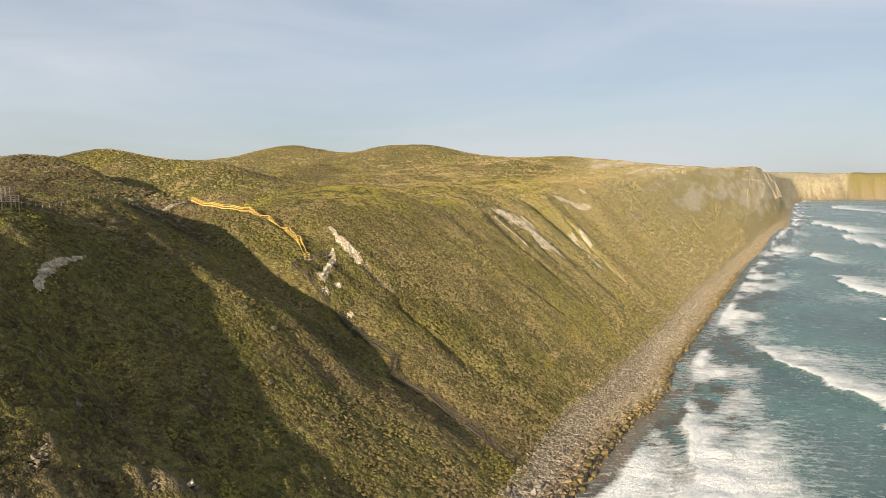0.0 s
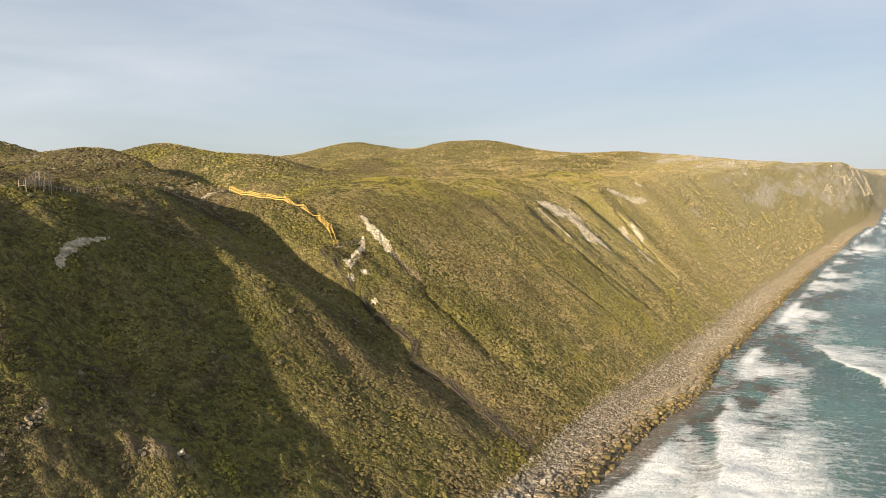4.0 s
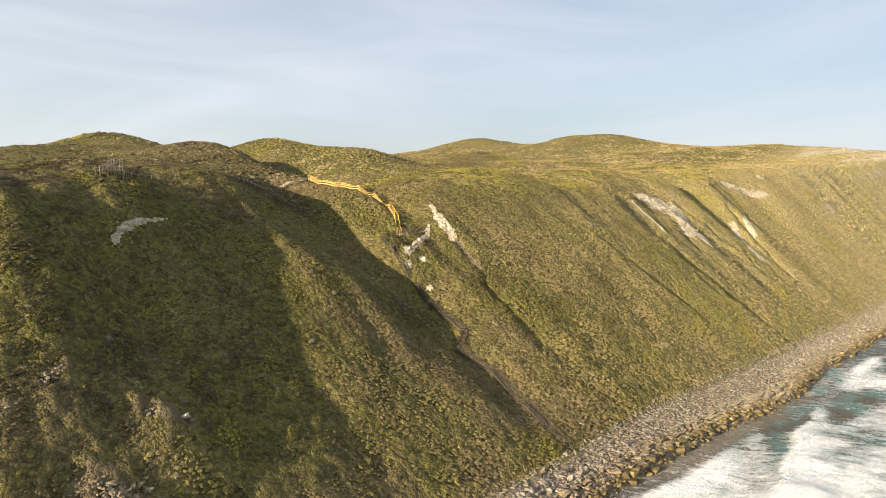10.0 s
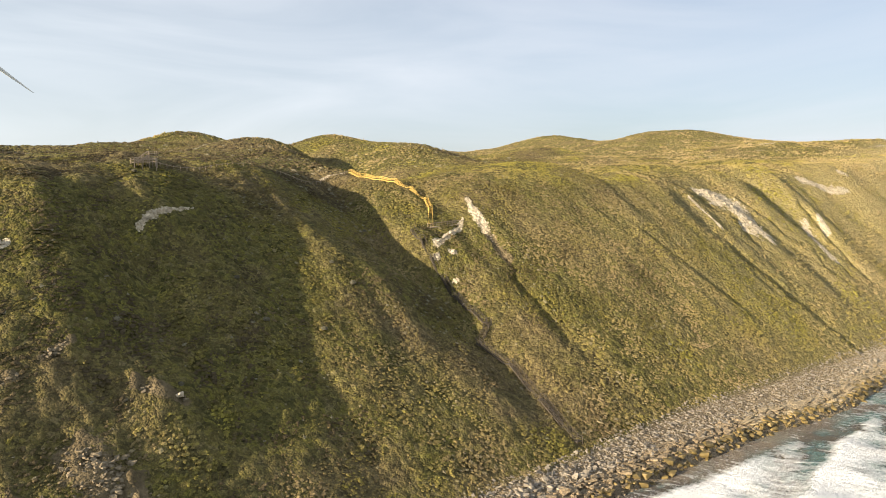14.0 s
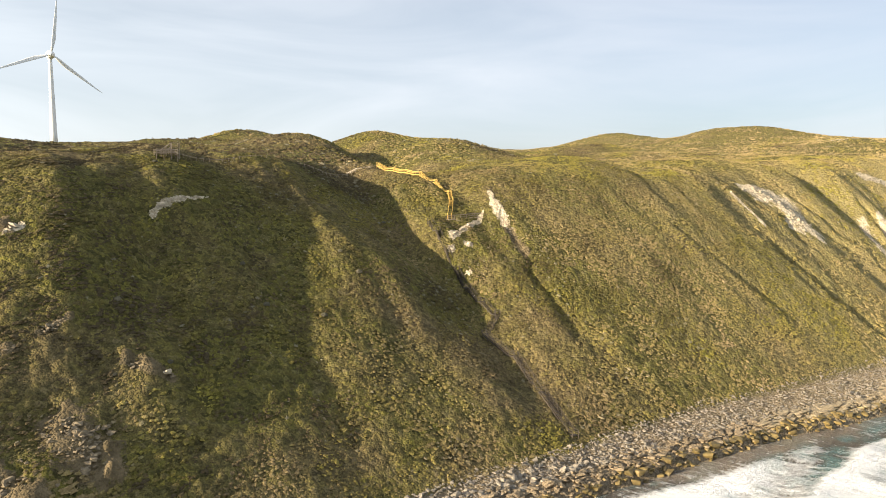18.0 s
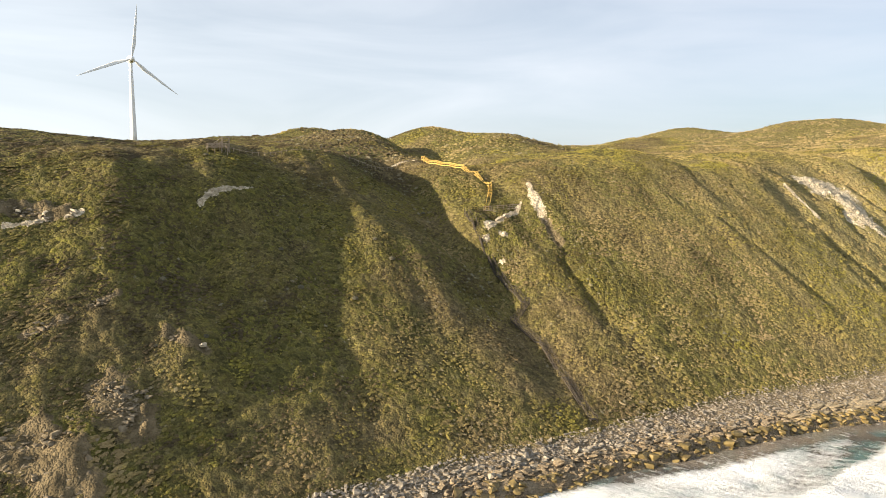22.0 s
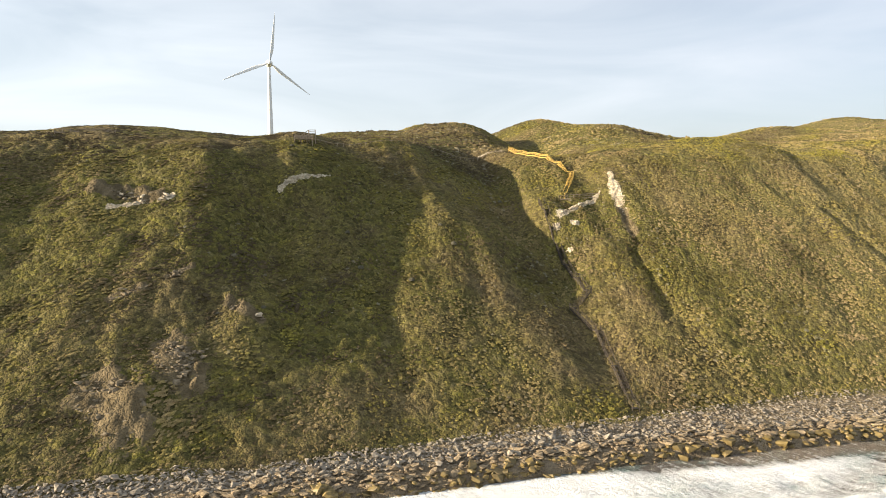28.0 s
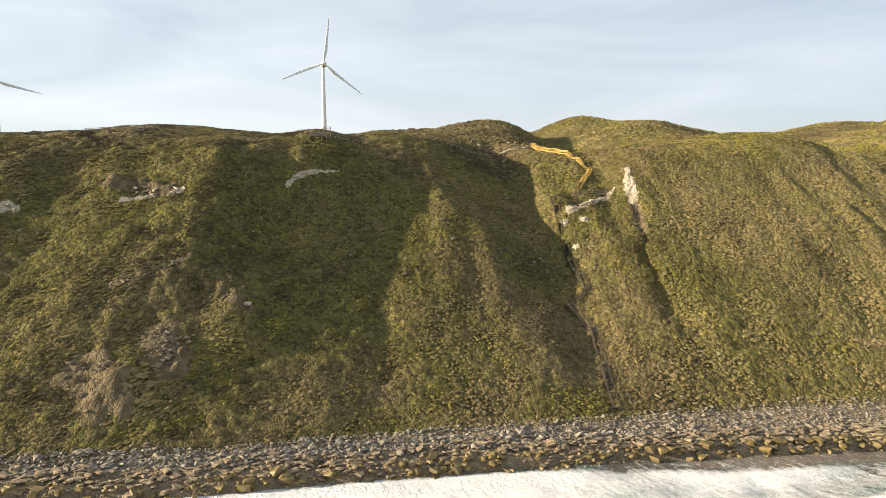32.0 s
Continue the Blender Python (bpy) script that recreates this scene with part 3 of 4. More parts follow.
def plots(x0, x1, y0, y1, step, seed):
    rng = np.random.default_rng(seed)
    x, y = np.meshgrid(np.arange(x0, x1, step), np.arange(y0, y1, step))
    x, y = x.ravel() + rng.uniform(-0.6, 0.6, x.size) * step, y.ravel() + rng.uniform(-0.6, 0.6, y.size) * step
    keep = (bareness(x, y) < rng.uniform(0.06, 0.32, x.size)) & (y > toe_line(x) + 0.2 + 1.0 * fbm(x / 6, y * 0, 2)) & open_ground(x, y) & (strokes(x, y, EARTH) < rng.uniform(0.5, 1.1, x.size))
    x, y = x[keep], y[keep]
    z = land(x, y)
    patch = fbm(x / 16, y / 16, 3)
    # sunny lightens the eastern shrubs, painting stronger sun into their colour
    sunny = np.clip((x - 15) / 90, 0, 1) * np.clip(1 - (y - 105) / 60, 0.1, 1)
    # west: deep green streaked scrub, its tint also darkened for weaker light
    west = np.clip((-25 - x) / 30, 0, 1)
    # back darkens shrubs behind the crest, painting the plateau's shade into them
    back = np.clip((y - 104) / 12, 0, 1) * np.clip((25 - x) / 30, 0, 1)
    # the x - 90 term puts far sun and haze into the tint
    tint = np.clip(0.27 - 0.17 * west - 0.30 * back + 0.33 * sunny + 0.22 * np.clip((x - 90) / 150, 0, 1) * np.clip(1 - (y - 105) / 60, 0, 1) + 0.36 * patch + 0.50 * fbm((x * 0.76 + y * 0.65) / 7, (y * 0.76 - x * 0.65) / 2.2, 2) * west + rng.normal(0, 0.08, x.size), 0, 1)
    low = np.clip((34 - z) / 26, 0, 1)
    # the x - 95 term pales distant shrubs to stand for haze
    dry_pale = np.clip(0.10 - 0.08 * west - 0.25 * back + 0.16 * sunny + 0.30 * np.clip((x - 95) / 240, 0, 1) + (0.50 - 0.30 * bell(x, 0, -26, 0, 20, 1)) * fbm(x / 15 + 40, y / 15, 3) + 0.30 * low + rng.normal(0, 0.07, x.size), 0, 1)
    size = (1 - 0.22 * west) * (0.22 + 0.54 * min(step, 2.6)) * np.clip(rng.lognormal(-0.42, 0.30, x.size) * (1 + 0.35 * fbm(x / 9 + 5, y / 9, 2)), 0.3, 1.6)
    grey = np.clip((rng.random(x.size) < (0.08 + 0.10 * fbm(x / 13 - 7, y / 13, 2)) * (1 - 0.8 * west)) * rng.uniform(0.3, 0.9, x.size), 0, 1)
    return np.stack([x, y, z - 0.08 * size], 1), size, tint, dry_pale, grey


# stairs down the slope: a chain of landings (x, y)
UPPER = ((17.0, 128.7), (19.4, 122.6), (21.8, 117.0), (24.2, 111.5), (26.6, 106.0), (28.9, 100.8), (24.5, 93.0), (18.9, 85.4))
LOWER = ((11.2, 84.4), (11.0, 79.4), (10.7, 74.2), (10.5, 68.6), (10.3, 63.0), (10.9, 57.2), (11.7, 51.5), (5.6, 49.0), (8.6, 40.0), (7.0, 28.0), (5.0, 15.0))


def near_chain(x, y, chain):
    d = np.full_like(x, 1e9)
    for (ax, ay), (bx, by) in zip(chain, chain[1:]):
        t = np.clip(((x - ax) * (bx - ax) + (y - ay) * (by - ay)) / ((bx - ax) ** 2 + (by - ay) ** 2), 0, 1)
        d = np.minimum(d, np.hypot(x - ax - t * (bx - ax), y - ay - t * (by - ay)))
    return d


def open_ground(x, y):
    return (near_chain(x, y, UPPER) > 2.1) & (near_chain(x, y, LOWER) > 1.5) & (np.hypot(x + 58.3, (y - 102.0) * 0.8) > 4.2)


BUSHES = [shrub_shape(k, 15) for k in range(14)]
LUMPS = [shrub_shape(40 + k, 6) for k in range(8)]
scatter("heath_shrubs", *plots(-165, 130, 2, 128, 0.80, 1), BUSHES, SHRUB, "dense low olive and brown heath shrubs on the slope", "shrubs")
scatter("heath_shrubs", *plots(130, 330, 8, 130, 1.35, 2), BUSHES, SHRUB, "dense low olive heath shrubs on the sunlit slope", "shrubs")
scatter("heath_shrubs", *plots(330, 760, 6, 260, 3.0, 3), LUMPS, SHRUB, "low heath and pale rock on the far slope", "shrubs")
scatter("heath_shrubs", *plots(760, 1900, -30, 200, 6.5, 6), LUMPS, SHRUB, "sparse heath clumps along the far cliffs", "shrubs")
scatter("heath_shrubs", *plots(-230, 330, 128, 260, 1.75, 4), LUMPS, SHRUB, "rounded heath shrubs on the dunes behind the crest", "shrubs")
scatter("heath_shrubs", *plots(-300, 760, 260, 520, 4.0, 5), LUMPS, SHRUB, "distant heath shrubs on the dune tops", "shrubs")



# ---- the wind turbine on the plateau ----
def part(name, bm, mat, parent=None, label="", smooth=False):
    me = bpy.data.meshes.new(name)
    bm.normal_update()
    bm.to_mesh(me)
    bm.free()
    if smooth:
        for p in me.polygons:
            p.use_smooth = True
    me.materials.append(mat)
    ob = new(name, me)
    if parent is not None:
        ob.parent = parent
    if label:
        ob["label"] = label
    return ob


def loft(bm, rings):
    """Skins closed rings of points, capping the ends."""
    made = [[bm.verts.new(p) for p in r] for r in rings]
    n = len(made[0])
    for a, b in zip(made, made[1:]):
        for i in range(n):
            bm.faces.new((a[i], a[(i + 1) % n], b[(i + 1) % n], b[i]))
    bm.faces.new(list(reversed(made[0])))
    bm.faces.new(made[-1])
    bmesh.ops.recalc_face_normals(bm, faces=bm.faces[:])
    return bm


def ring(r, z, n=20, rx=1.0, ry=1.0, cx=0.0, cy=0.0):
    return [(cx + r * rx * math.cos(2 * math.pi * k / n), cy + r * ry * math.sin(2 * math.pi * k / n), z) for k in range(n)]


PAINT = simple("white_tower_paint", (0.80, 0.81, 0.80), 0.42, 0.05, 0.3, relief=0.05)


def blade_mesh(length=33.0):
    bm = bmesh.new()
    rings = []
    for s in np.linspace(0, 1, 13):
        z = 1.2 + s * length
        chord = 0.75 + 1.55 * math.sin(min(s / 0.24, 1) * math.pi / 2) if s < 0.24 else 2.3 * (1 - (s - 0.24) / 0.76) ** 0.8 * 0.92 + 0.18
        thick = (0.75 - 0.5 * min(s / 0.24, 1)) if s < 0.24 else 0.25 * (1 - s) + 0.05
        twist = radians(24) * (1 - s) ** 1.5
        r = []
        for k in range(10):
            a = 2 * math.pi * k / 10
            px, py = chord * 0.5 * math.cos(a) - 0.25 * chord * min(s / 0.24, 1), thick * 0.5 * math.sin(a) * (1 + 0.4 * math.cos(a))
            r.append((px * math.cos(twist) - py * math.sin(twist), px * math.sin(twist) + py * math.cos(twist), z))
        rings.append(r)
    return loft(bm, rings)


def turbine(at, hub_z, facing, spin):
    foot = float(land(at[0], at[1])) - 0.6
    root = new("wind_turbine")
    root.location = (at[0], at[1], foot)
    h = hub_z - foot
    rings = [ring(2.1 + (1.05 - 2.1) * s ** 0.9, s * (h - 1.2), 28) for s in np.linspace(0, 1, 9)]
    part("tower", loft(bmesh.new(), rings), PAINT, root, "tapered white steel tower", True)
    bm = bmesh.new()
    prof = ((-3.6, 0.5), (-3.2, 1.4), (-1.8, 2.2), (0.6, 2.5), (2.4, 2.2), (3.3, 1.7))
    rings = [[(px, y, pz) for px, pz, _ in ring(r, 0, 18)] for y, r in prof]
    loft(bm, rings)
    nac = part("nacelle", bm, PAINT, root, "rounded white generator housing", True)
    nac.location, nac.rotation_euler = (0, 0, h), (0, 0, facing)
    bm = bmesh.new()
    prof = ((3.3, 1.75), (4.2, 1.7), (5.0, 1.2), (5.5, 0.4))
    loft(bm, [[(px, y, pz) for px, pz, _ in ring(r, 0, 18)] for y, r in prof])
    hub = part("hub", bm, PAINT, nac, "white nose cone", True)
    for k in range(3):
        b = part("blade", blade_mesh(), PAINT, nac, "slender white rotor blade", True)
        b.location = (0, 4.2, 0)
        b.rotation_euler = Euler((0, spin + 2 * math.pi * k / 3, 0))
    return tagged(root, "tall white three-bladed wind turbine on the heath", "wind turbine", "wind turbines")


turbine((-65.4, 391.0), 134.4, radians(188), radians(-7))
turbine((-318.0, 470.0), 129.0, radians(195), radians(-105))



# ---- the shore: boulders, ledge, wet rocks ----
BOULDER = simple("grey_limestone", (0.24, 0.212, 0.17), 0.9, 0.4, 1.6, relief=0.8, dist=0.15, each=0.4)
LEDGE = simple("brown_layered_rock", (0.25, 0.198, 0.130), 0.9, 0.45, 1.6, relief=1.0, dist=0.25, each=0.35)
CRAG = simple("broken_tan_rock", (0.205, 0.165, 0.108), 0.95, 0.45, 1.4, relief=0.9, dist=0.12)
GOLD = simple("golden_layered_rock", (0.37, 0.295, 0.185), 0.9, 0.4, 1.2, relief=1.0, dist=0.25)
WET = simple("weedy_wet_rock", (0.135, 0.100, 0.035), 0.55, 0.5, 0.9, relief=0.7, dist=0.1, spec=0.5, each=0.4)
OUTCROP = simple("tan_limestone", (0.40, 0.33, 0.225), 0.95, 0.35, 0.5, relief=0.7, dist=0.3)
CHALK = simple("pale_limestone", (0.50, 0.43, 0.32), 0.95, 0.25, 1.2, relief=0.7, dist=0.08, each=0.2)


def rock_mesh(name, seed, mat, sx=1.0, sy=1.0, sz=1.0, points=12):
    """A broken stone with flat faces and sharp edges: the hull of a few corners."""
    rng = np.random.default_rng(seed)
    bm = bmesh.new()
    for p in rng.uniform(-1, 1, (points, 3)):
        p = p / max(np.abs(p).max(), 0.3) * rng.uniform(0.75, 1.0) * (1 - 0.22 * (np.abs(p).sum() / 3))
        bm.verts.new((p[0] * sx, p[1] * sy, p[2] * sz))
    bmesh.ops.convex_hull(bm, input=bm.verts[:])
    bmesh.ops.delete(bm, geom=[v for v in bm.verts if not v.link_faces], context="VERTS")
    bmesh.ops.recalc_face_normals(bm, faces=bm.faces[:])
    me = bpy.data.meshes.new(name)
    bm.to_mesh(me)
    bm.free()
    me.materials.append(mat)
    return me


def as_arrays(me):
    co = np.empty(len(me.vertices) * 3, np.float32); me.vertices.foreach_get("co", co)
    fa = np.array([p.vertices[:] for p in me.polygons])
    return co.reshape(-1, 3), fa


def heap(name, spots, shapes, mat, label, category):
    """Many stones in one mesh: spots are x, y, z, size, turn, tilt."""
    cos, fas, base = [], [], 0
    rng = np.random.default_rng(len(spots))
    for x, y, z, size, turn, tilt in spots:
        co, fa = shapes[rng.integers(len(shapes))]
        m = np.array(Euler((tilt, tilt * 0.5, turn)).to_matrix())
        cos.append(co @ m.T * size + (x, y, z)); fas.append(fa + base); base += len(co)
    ob = mesh_from(name, np.concatenate(cos), np.concatenate(fas), mat, smooth=False)
    return tagged(ob, label, category, kind="stuff")


small = [rock_mesh("stone", 150 + k, BOULDER, 1.15, 0.8, 0.5, 10) for k in range(12)]
stones = [rock_mesh("boulder", 100 + k, BOULDER, 1.15, 0.8, 0.5, 16) for k in range(12)]
slabs = [rock_mesh("slab", 200 + k, LEDGE, 1.4, 0.85, 0.42, 16) for k in range(10)]
weeds = [rock_mesh("wet_rock", 300 + k, WET, 1.3, 0.95, 0.6, 18) for k in range(9)]
ledges = [rock_mesh("ledge_slab", 250 + k, GOLD, 2.6, 0.8, 0.26, 18) for k in range(8)]
chalks = [rock_mesh("rock", 400 + k, CHALK, 1.1, 0.85, 0.6, 14) for k in range(9)]
rng = np.random.default_rng(11)
def strewn(x0, x1, step, many):
    """Places along the shore: many(x) of them for each step."""
    xs = np.arange(x0, x1, step)
    xs = np.repeat(xs, many(xs).astype(int))
    return xs + rng.uniform(-0.5, 0.5, len(xs)) * 2 * step


loose, count = [], 0
px = strewn(-200, 330, 0.33, lambda x: np.where(x < 60, 11, np.where(x < 180, 9, 5)))
deep = rng.uniform(0, 1, len(px)) * np.maximum(2.4, toe_line(px) - shore_line(px) - 2.4) + 3.6
py = shore_line(px) + deep + 0.9 * fbm(px / 8, px * 0 + 3.3, 2)
sizes = np.clip(rng.lognormal(-1.27, 0.44, len(px)), 0.14, 0.9) * np.where(deep < 8, 1.15, 0.85)
pz = land(px, py) + 0.18 * sizes
for x, y, z, size in zip(px.tolist(), py.tolist(), pz.tolist(), sizes.tolist()):
    if -62 < x < 20 and size > 0.47 and count < 290:
        ob = new("boulder", stones[rng.integers(len(stones))])
        ob.matrix_world = pose(x, y, z, rng.uniform(-25, 25), rng.uniform(-25, 25), rng.uniform(0, 360)) @ Matrix.Scale(size, 4)
        tagged(ob, "angular grey limestone boulder in the shore rubble", "boulder", "boulders along the shore")
        count += 1
    else:
        loose.append((x, y, z, size, rng.uniform(0, 6.28), rng.uniform(-0.5, 0.5)))
heap("boulder_rubble", loose, [as_arrays(m) for m in small], BOULDER, "belt of angular grey boulders under the heath", "boulders")

ledge = new("rock_ledge")
ledge.location = (0, 0, 0)
tagged(ledge, "brown layered rock ledge stepping into the surf", "rock ledge")
loose, count = [], 0
px = strewn(-200, 900, 0.46, lambda x: np.where(x < 460, 4, 2))
row = rng.integers(0, 5, len(px))
py = shore_line(px) + 1.2 * row + rng.uniform(-0.7, 0.7, len(px)) + 1.3 * fbm(px / 14, px * 0 + 7.1, 3)
sizes = np.clip(rng.lognormal(-0.80, 0.42, len(px)), 0.22, 1.1) * np.clip(1 + (px - 300) / 400, 1, 2.2)
py = py + np.clip((px - 300) / 100, 0, 3) * rng.uniform(-0.5, 2.0, len(px))
pz = land(px, py) + np.array((-0.2, 0.0, 0.1, 0.1, 0.0))[row] + rng.uniform(-0.05, 0.3, len(px))
turns = rng.normal(0.25, 1.0, len(px)) * np.where(px < 52, 0.6, 0.25)
for x, y, z, size, turn in zip(px.tolist(), py.tolist(), pz.tolist(), sizes.tolist(), turns.tolist()):
    if -70 < x < 45 and size > 0.6 and count < 280:
        ob = new("slab", slabs[rng.integers(len(slabs))])
        ob.parent = ledge
        ob.matrix_world = pose(x, y, z, rng.uniform(-18, 12), rng.uniform(-12, 12), math.degrees(turn)) @ Matrix.Scale(size, 4)
        count += 1
    else:
        loose.append((x, y, z, size, turn, float(rng.uniform(-0.15, 0.15))))
heap("ledge_rock", [p for p in loose if p[0] < 52], [as_arrays(m) for m in slabs], LEDGE, "brown layered rock along the waterline", "rocks")
heap("ledge_rock", [p for p in loose if p[0] >= 52], [as_arrays(m) for m in ledges], GOLD, "golden layered rock platform along the waterline", "rocks")

loose, count = [], 0
px = strewn(-200, 460, 0.8, lambda x: np.full(len(x), 3))
py = shore_line(px) + rng.uniform(-3.0, 1.4, len(px)) + 1.3 * fbm(px / 14, px * 0 + 7.1, 3)
keep = ~((fbm(px / 9, px * 0 + 1.7, 2) < -0.1) & (py - shore_line(px) < -1))
px, py = px[keep], py[keep]
sizes = np.clip(rng.lognormal(-0.6, 0.40, len(px)), 0.28, 1.3)
pz = np.maximum(land(px, py), -0.9) + 0.1
for x, y, z, size in zip(px.tolist(), py.tolist(), pz.tolist(), sizes.tolist()):
    if -55 < x < 40 and size > 0.75 and count < 120:
        ob = new("wet_rock", weeds[rng.integers(len(weeds))])
        ob.matrix_world = pose(x, y, z, rng.uniform(-15, 15), rng.uniform(-15, 15), rng.uniform(0, 360)) @ Matrix.Scale(size, 4)
        tagged(ob, "wet brown rock with yellow weed at the waterline", "rock", "wet rocks at the waterline")
        count += 1
    else:
        loose.append((x, y, z, size, rng.uniform(0, 6.28), rng.uniform(-0.3, 0.3)))
for cx, cy, n in ((48, -22, 4), (82, -18, 5)):
    for k in range(n):
        loose.append((cx + rng.normal(0, 3.5), cy + rng.normal(0, 1.2), -0.7 + rng.uniform(0, 0.3), rng.uniform(0.8, 1.6), rng.uniform(0, 6.28), rng.uniform(-0.1, 0.1)))
heap("wet_rocks", loose, [as_arrays(m) for m in weeds], WET, "wet weedy rocks awash in the surf", "rocks")

# stones lying on the bare places
loose = []
for ax, ay, bx, by, w in [p for p in PALE if p[0] < 300 and p[1] < 120]:
    n = int(6 + 3.5 * w * (math.hypot(bx - ax, by - ay) + w))
    for k in range(min(n, 220)):
        t = rng.random()
        px, py = ax + t * (bx - ax) + rng.normal(0, 0.6 * w), ay + t * (by - ay) + rng.normal(0, 0.6 * w)
        loose.append((px, py, float(land(px, py)) + 0.02, float(np.clip(rng.lognormal(-1.25, 0.5), 0.12, 0.8)), rng.uniform(0, 6.28), rng.uniform(-0.4, 0.4)))
heap("limestone_rubble", loose, [as_arrays(m) for m in chalks], CHALK, "pale limestone rubble in the bare scars", "rocks")
px, py = rng.uniform(330, 2300, 30000), rng.uniform(-30, 210, 30000)
keep = (py > toe_line(px) + 16) & (np.clip((px - 300) / 260, 0, 1) * 0.45 + 0.8 * fbm(px / 150, py / 12, 4) > rng.uniform(0.45, 1.25, 30000)) & (py < 115 + 0.12 * np.clip(px - 400, 0, 900))
px, py = px[keep], py[keep]
bulk = np.clip(rng.lognormal(-0.55, 0.5, len(px)), 0.3, 1.7) * (1 + px / 1400)
pz = land(px, py) - 0.25 * bulk
loose = [(x, y, z, w, float(rng.normal(0.3, 0.4)), float(rng.uniform(-0.5, 0.1))) for x, y, z, w in zip(px.tolist(), py.tolist(), pz.tolist(), bulk.tolist())]
heap("limestone_outcrops", loose, [as_arrays(m) for m in slabs + chalks], OUTCROP, "pale limestone outcrops on the far cliffs", "rocks")
loose = []
for ax, ay, bx, by, w in EARTH[:6]:
    for k in range(int(30 + 16 * w * w)):
        t = rng.random()
        px, py = ax + t * (bx - ax) + rng.normal(0, 0.55 * w), ay + t * (by - ay) + rng.normal(0, 0.55 * w)
        loose.append((px, py, float(land(px, py)) - 0.12, float(np.clip(rng.lognormal(-1.15, 0.45), 0.12, 0.9)), rng.uniform(0, 6.28), rng.uniform(-0.4, 0.4)))
heap("outcrop_rock", loose, [as_arrays(m) for m in stones], CRAG, "tan broken rock outcrop among the heath", "rocks")


# ---- timber stairs, boardwalk, lookout and fences ----
TIMBER = simple("golden_pine_rails", (0.50, 0.34, 0.09), 0.75, 0.25, 3.0, relief=0.3, dist=0.01, each=0.12)
OLD = simple("weathered_grey_timber", (0.27, 0.22, 0.165), 0.85, 0.3, 3.0, relief=0.4, dist=0.01, each=0.2)


def beam_mesh(name, mat):
    bm = bmesh.new()
    bmesh.ops.create_cube(bm, size=1.0)
    bmesh.ops.bevel(bm, geom=bm.edges[:], offset=0.06, segments=1, affect="EDGES")
    me = bpy.data.meshes.new(name)
    bm.to_mesh(me)
    bm.free()
    me.materials.append(mat)
    return me


BEAMS = {}


def beam(name, a, b, wide, high, mat, parent, label=""):
    """A squared timber from a to b."""
    if (name, mat.name) not in BEAMS:
        BEAMS[name, mat.name] = beam_mesh(name, mat)
    ob = new(name, BEAMS[name, mat.name])
    a, b = Vector(a), Vector(b)
    d = b - a
    turn = d.to_track_quat("X", "Z").to_matrix().to_4x4()
    ob.parent = parent
    ob.matrix_parent_inverse = parent.matrix_world.inverted()
    ob.matrix_basis = Matrix.Translation((a + b) / 2) @ turn @ Matrix.Diagonal((d.length, wide, high, 1))
    if label:
        ob["label"] = label
    return ob


def rest(x, y, up=0.0):
    return Vector((x, y, float(land(x, y)) + up))


def flight(a, b, mat, label, width=1.5, rails=(0.45, 0.78, 1.1), landing=1.6, group="flights of the cliff stairs", board=0.15):
    """Stairs from the upper point a down to b, ending in a level landing."""
    root = new("stair_flight")
    root.location = a
    bpy.context.view_layer.update()
    flat = Vector((b.x - a.x, b.y - a.y, 0))
    run = flat.length
    ahead = flat / run
    side = Vector((-ahead.y, ahead.x, 0)) * (width / 2)
    end = b - ahead * min(landing, run * 0.42)
    end.z = b.z
    for s in (-1, 1):
        beam("stringer", a + side * s - Vector((0, 0, 0.15)), end + side * s - Vector((0, 0, 0.15)), 0.07, 0.3, mat, root)
        beam("landing_bearer", end + side * s - Vector((0, 0, 0.15)), b + side * s - Vector((0, 0, 0.15)), 0.07, 0.24, mat, root)
        n = max(2, round(run / 1.9))
        for k in range(n + 1):
            t = k / n
            p = a.lerp(end, t) + side * s * 1.06
            base = min(float(land(p.x, p.y)) - 0.3, p.z - 0.3)
            beam("post", (p.x, p.y, base), (p.x, p.y, p.z + rails[-1] + 0.05), 0.11, 0.11, mat, root)
        pe = b + side * s * 1.06
        beam("post", (pe.x, pe.y, min(float(land(pe.x, pe.y)) - 0.3, pe.z - 0.3)), (pe.x, pe.y, pe.z + rails[-1] + 0.05), 0.11, 0.11, mat, root)
        for h in rails:
            up = Vector((0, 0, h))
            beam("handrail" if h == rails[-1] else "rail", a + side * s + up, end + side * s + up, 0.06, board, mat, root)
            beam("handrail" if h == rails[-1] else "rail", end + side * s + up, b + side * s + up, 0.06, board, mat, root)
    steps = max(2, round(abs(a.z - end.z) / 0.19)) if abs(a.z - end.z) > 0.4 else max(2, round((end - a).length / 0.5))
    for k in range(steps):
        p = a.lerp(end, (k + 0.5) / steps)
        beam("tread", p - side * 0.96, p + side * 0.96, 0.27, 0.05, mat, root)
    for k in range(4):
        p = end.lerp(b, (k + 0.5) / 4)
        beam("landing_board", p - side * 0.96, p + side * 0.96, max(0.2, (b - end).length / 4.4), 0.045, mat, root)
    return tagged(root, label, "stairs", group)


chain = [Vector((x, y, max(z, float(land(x, y)) + 0.6))) for (x, y), z in zip(UPPER, (64.9, 63.2, 61.4, 59.5, 57.5, 55.4, 51.8, 48.1))]
for a, b in zip(chain, chain[1:]):
    flight(a, b, TIMBER, "golden timber stair flight with two-rail sides in the sun", landing=2.6, width=1.15, rails=(0.5, 0.95), board=0.13)
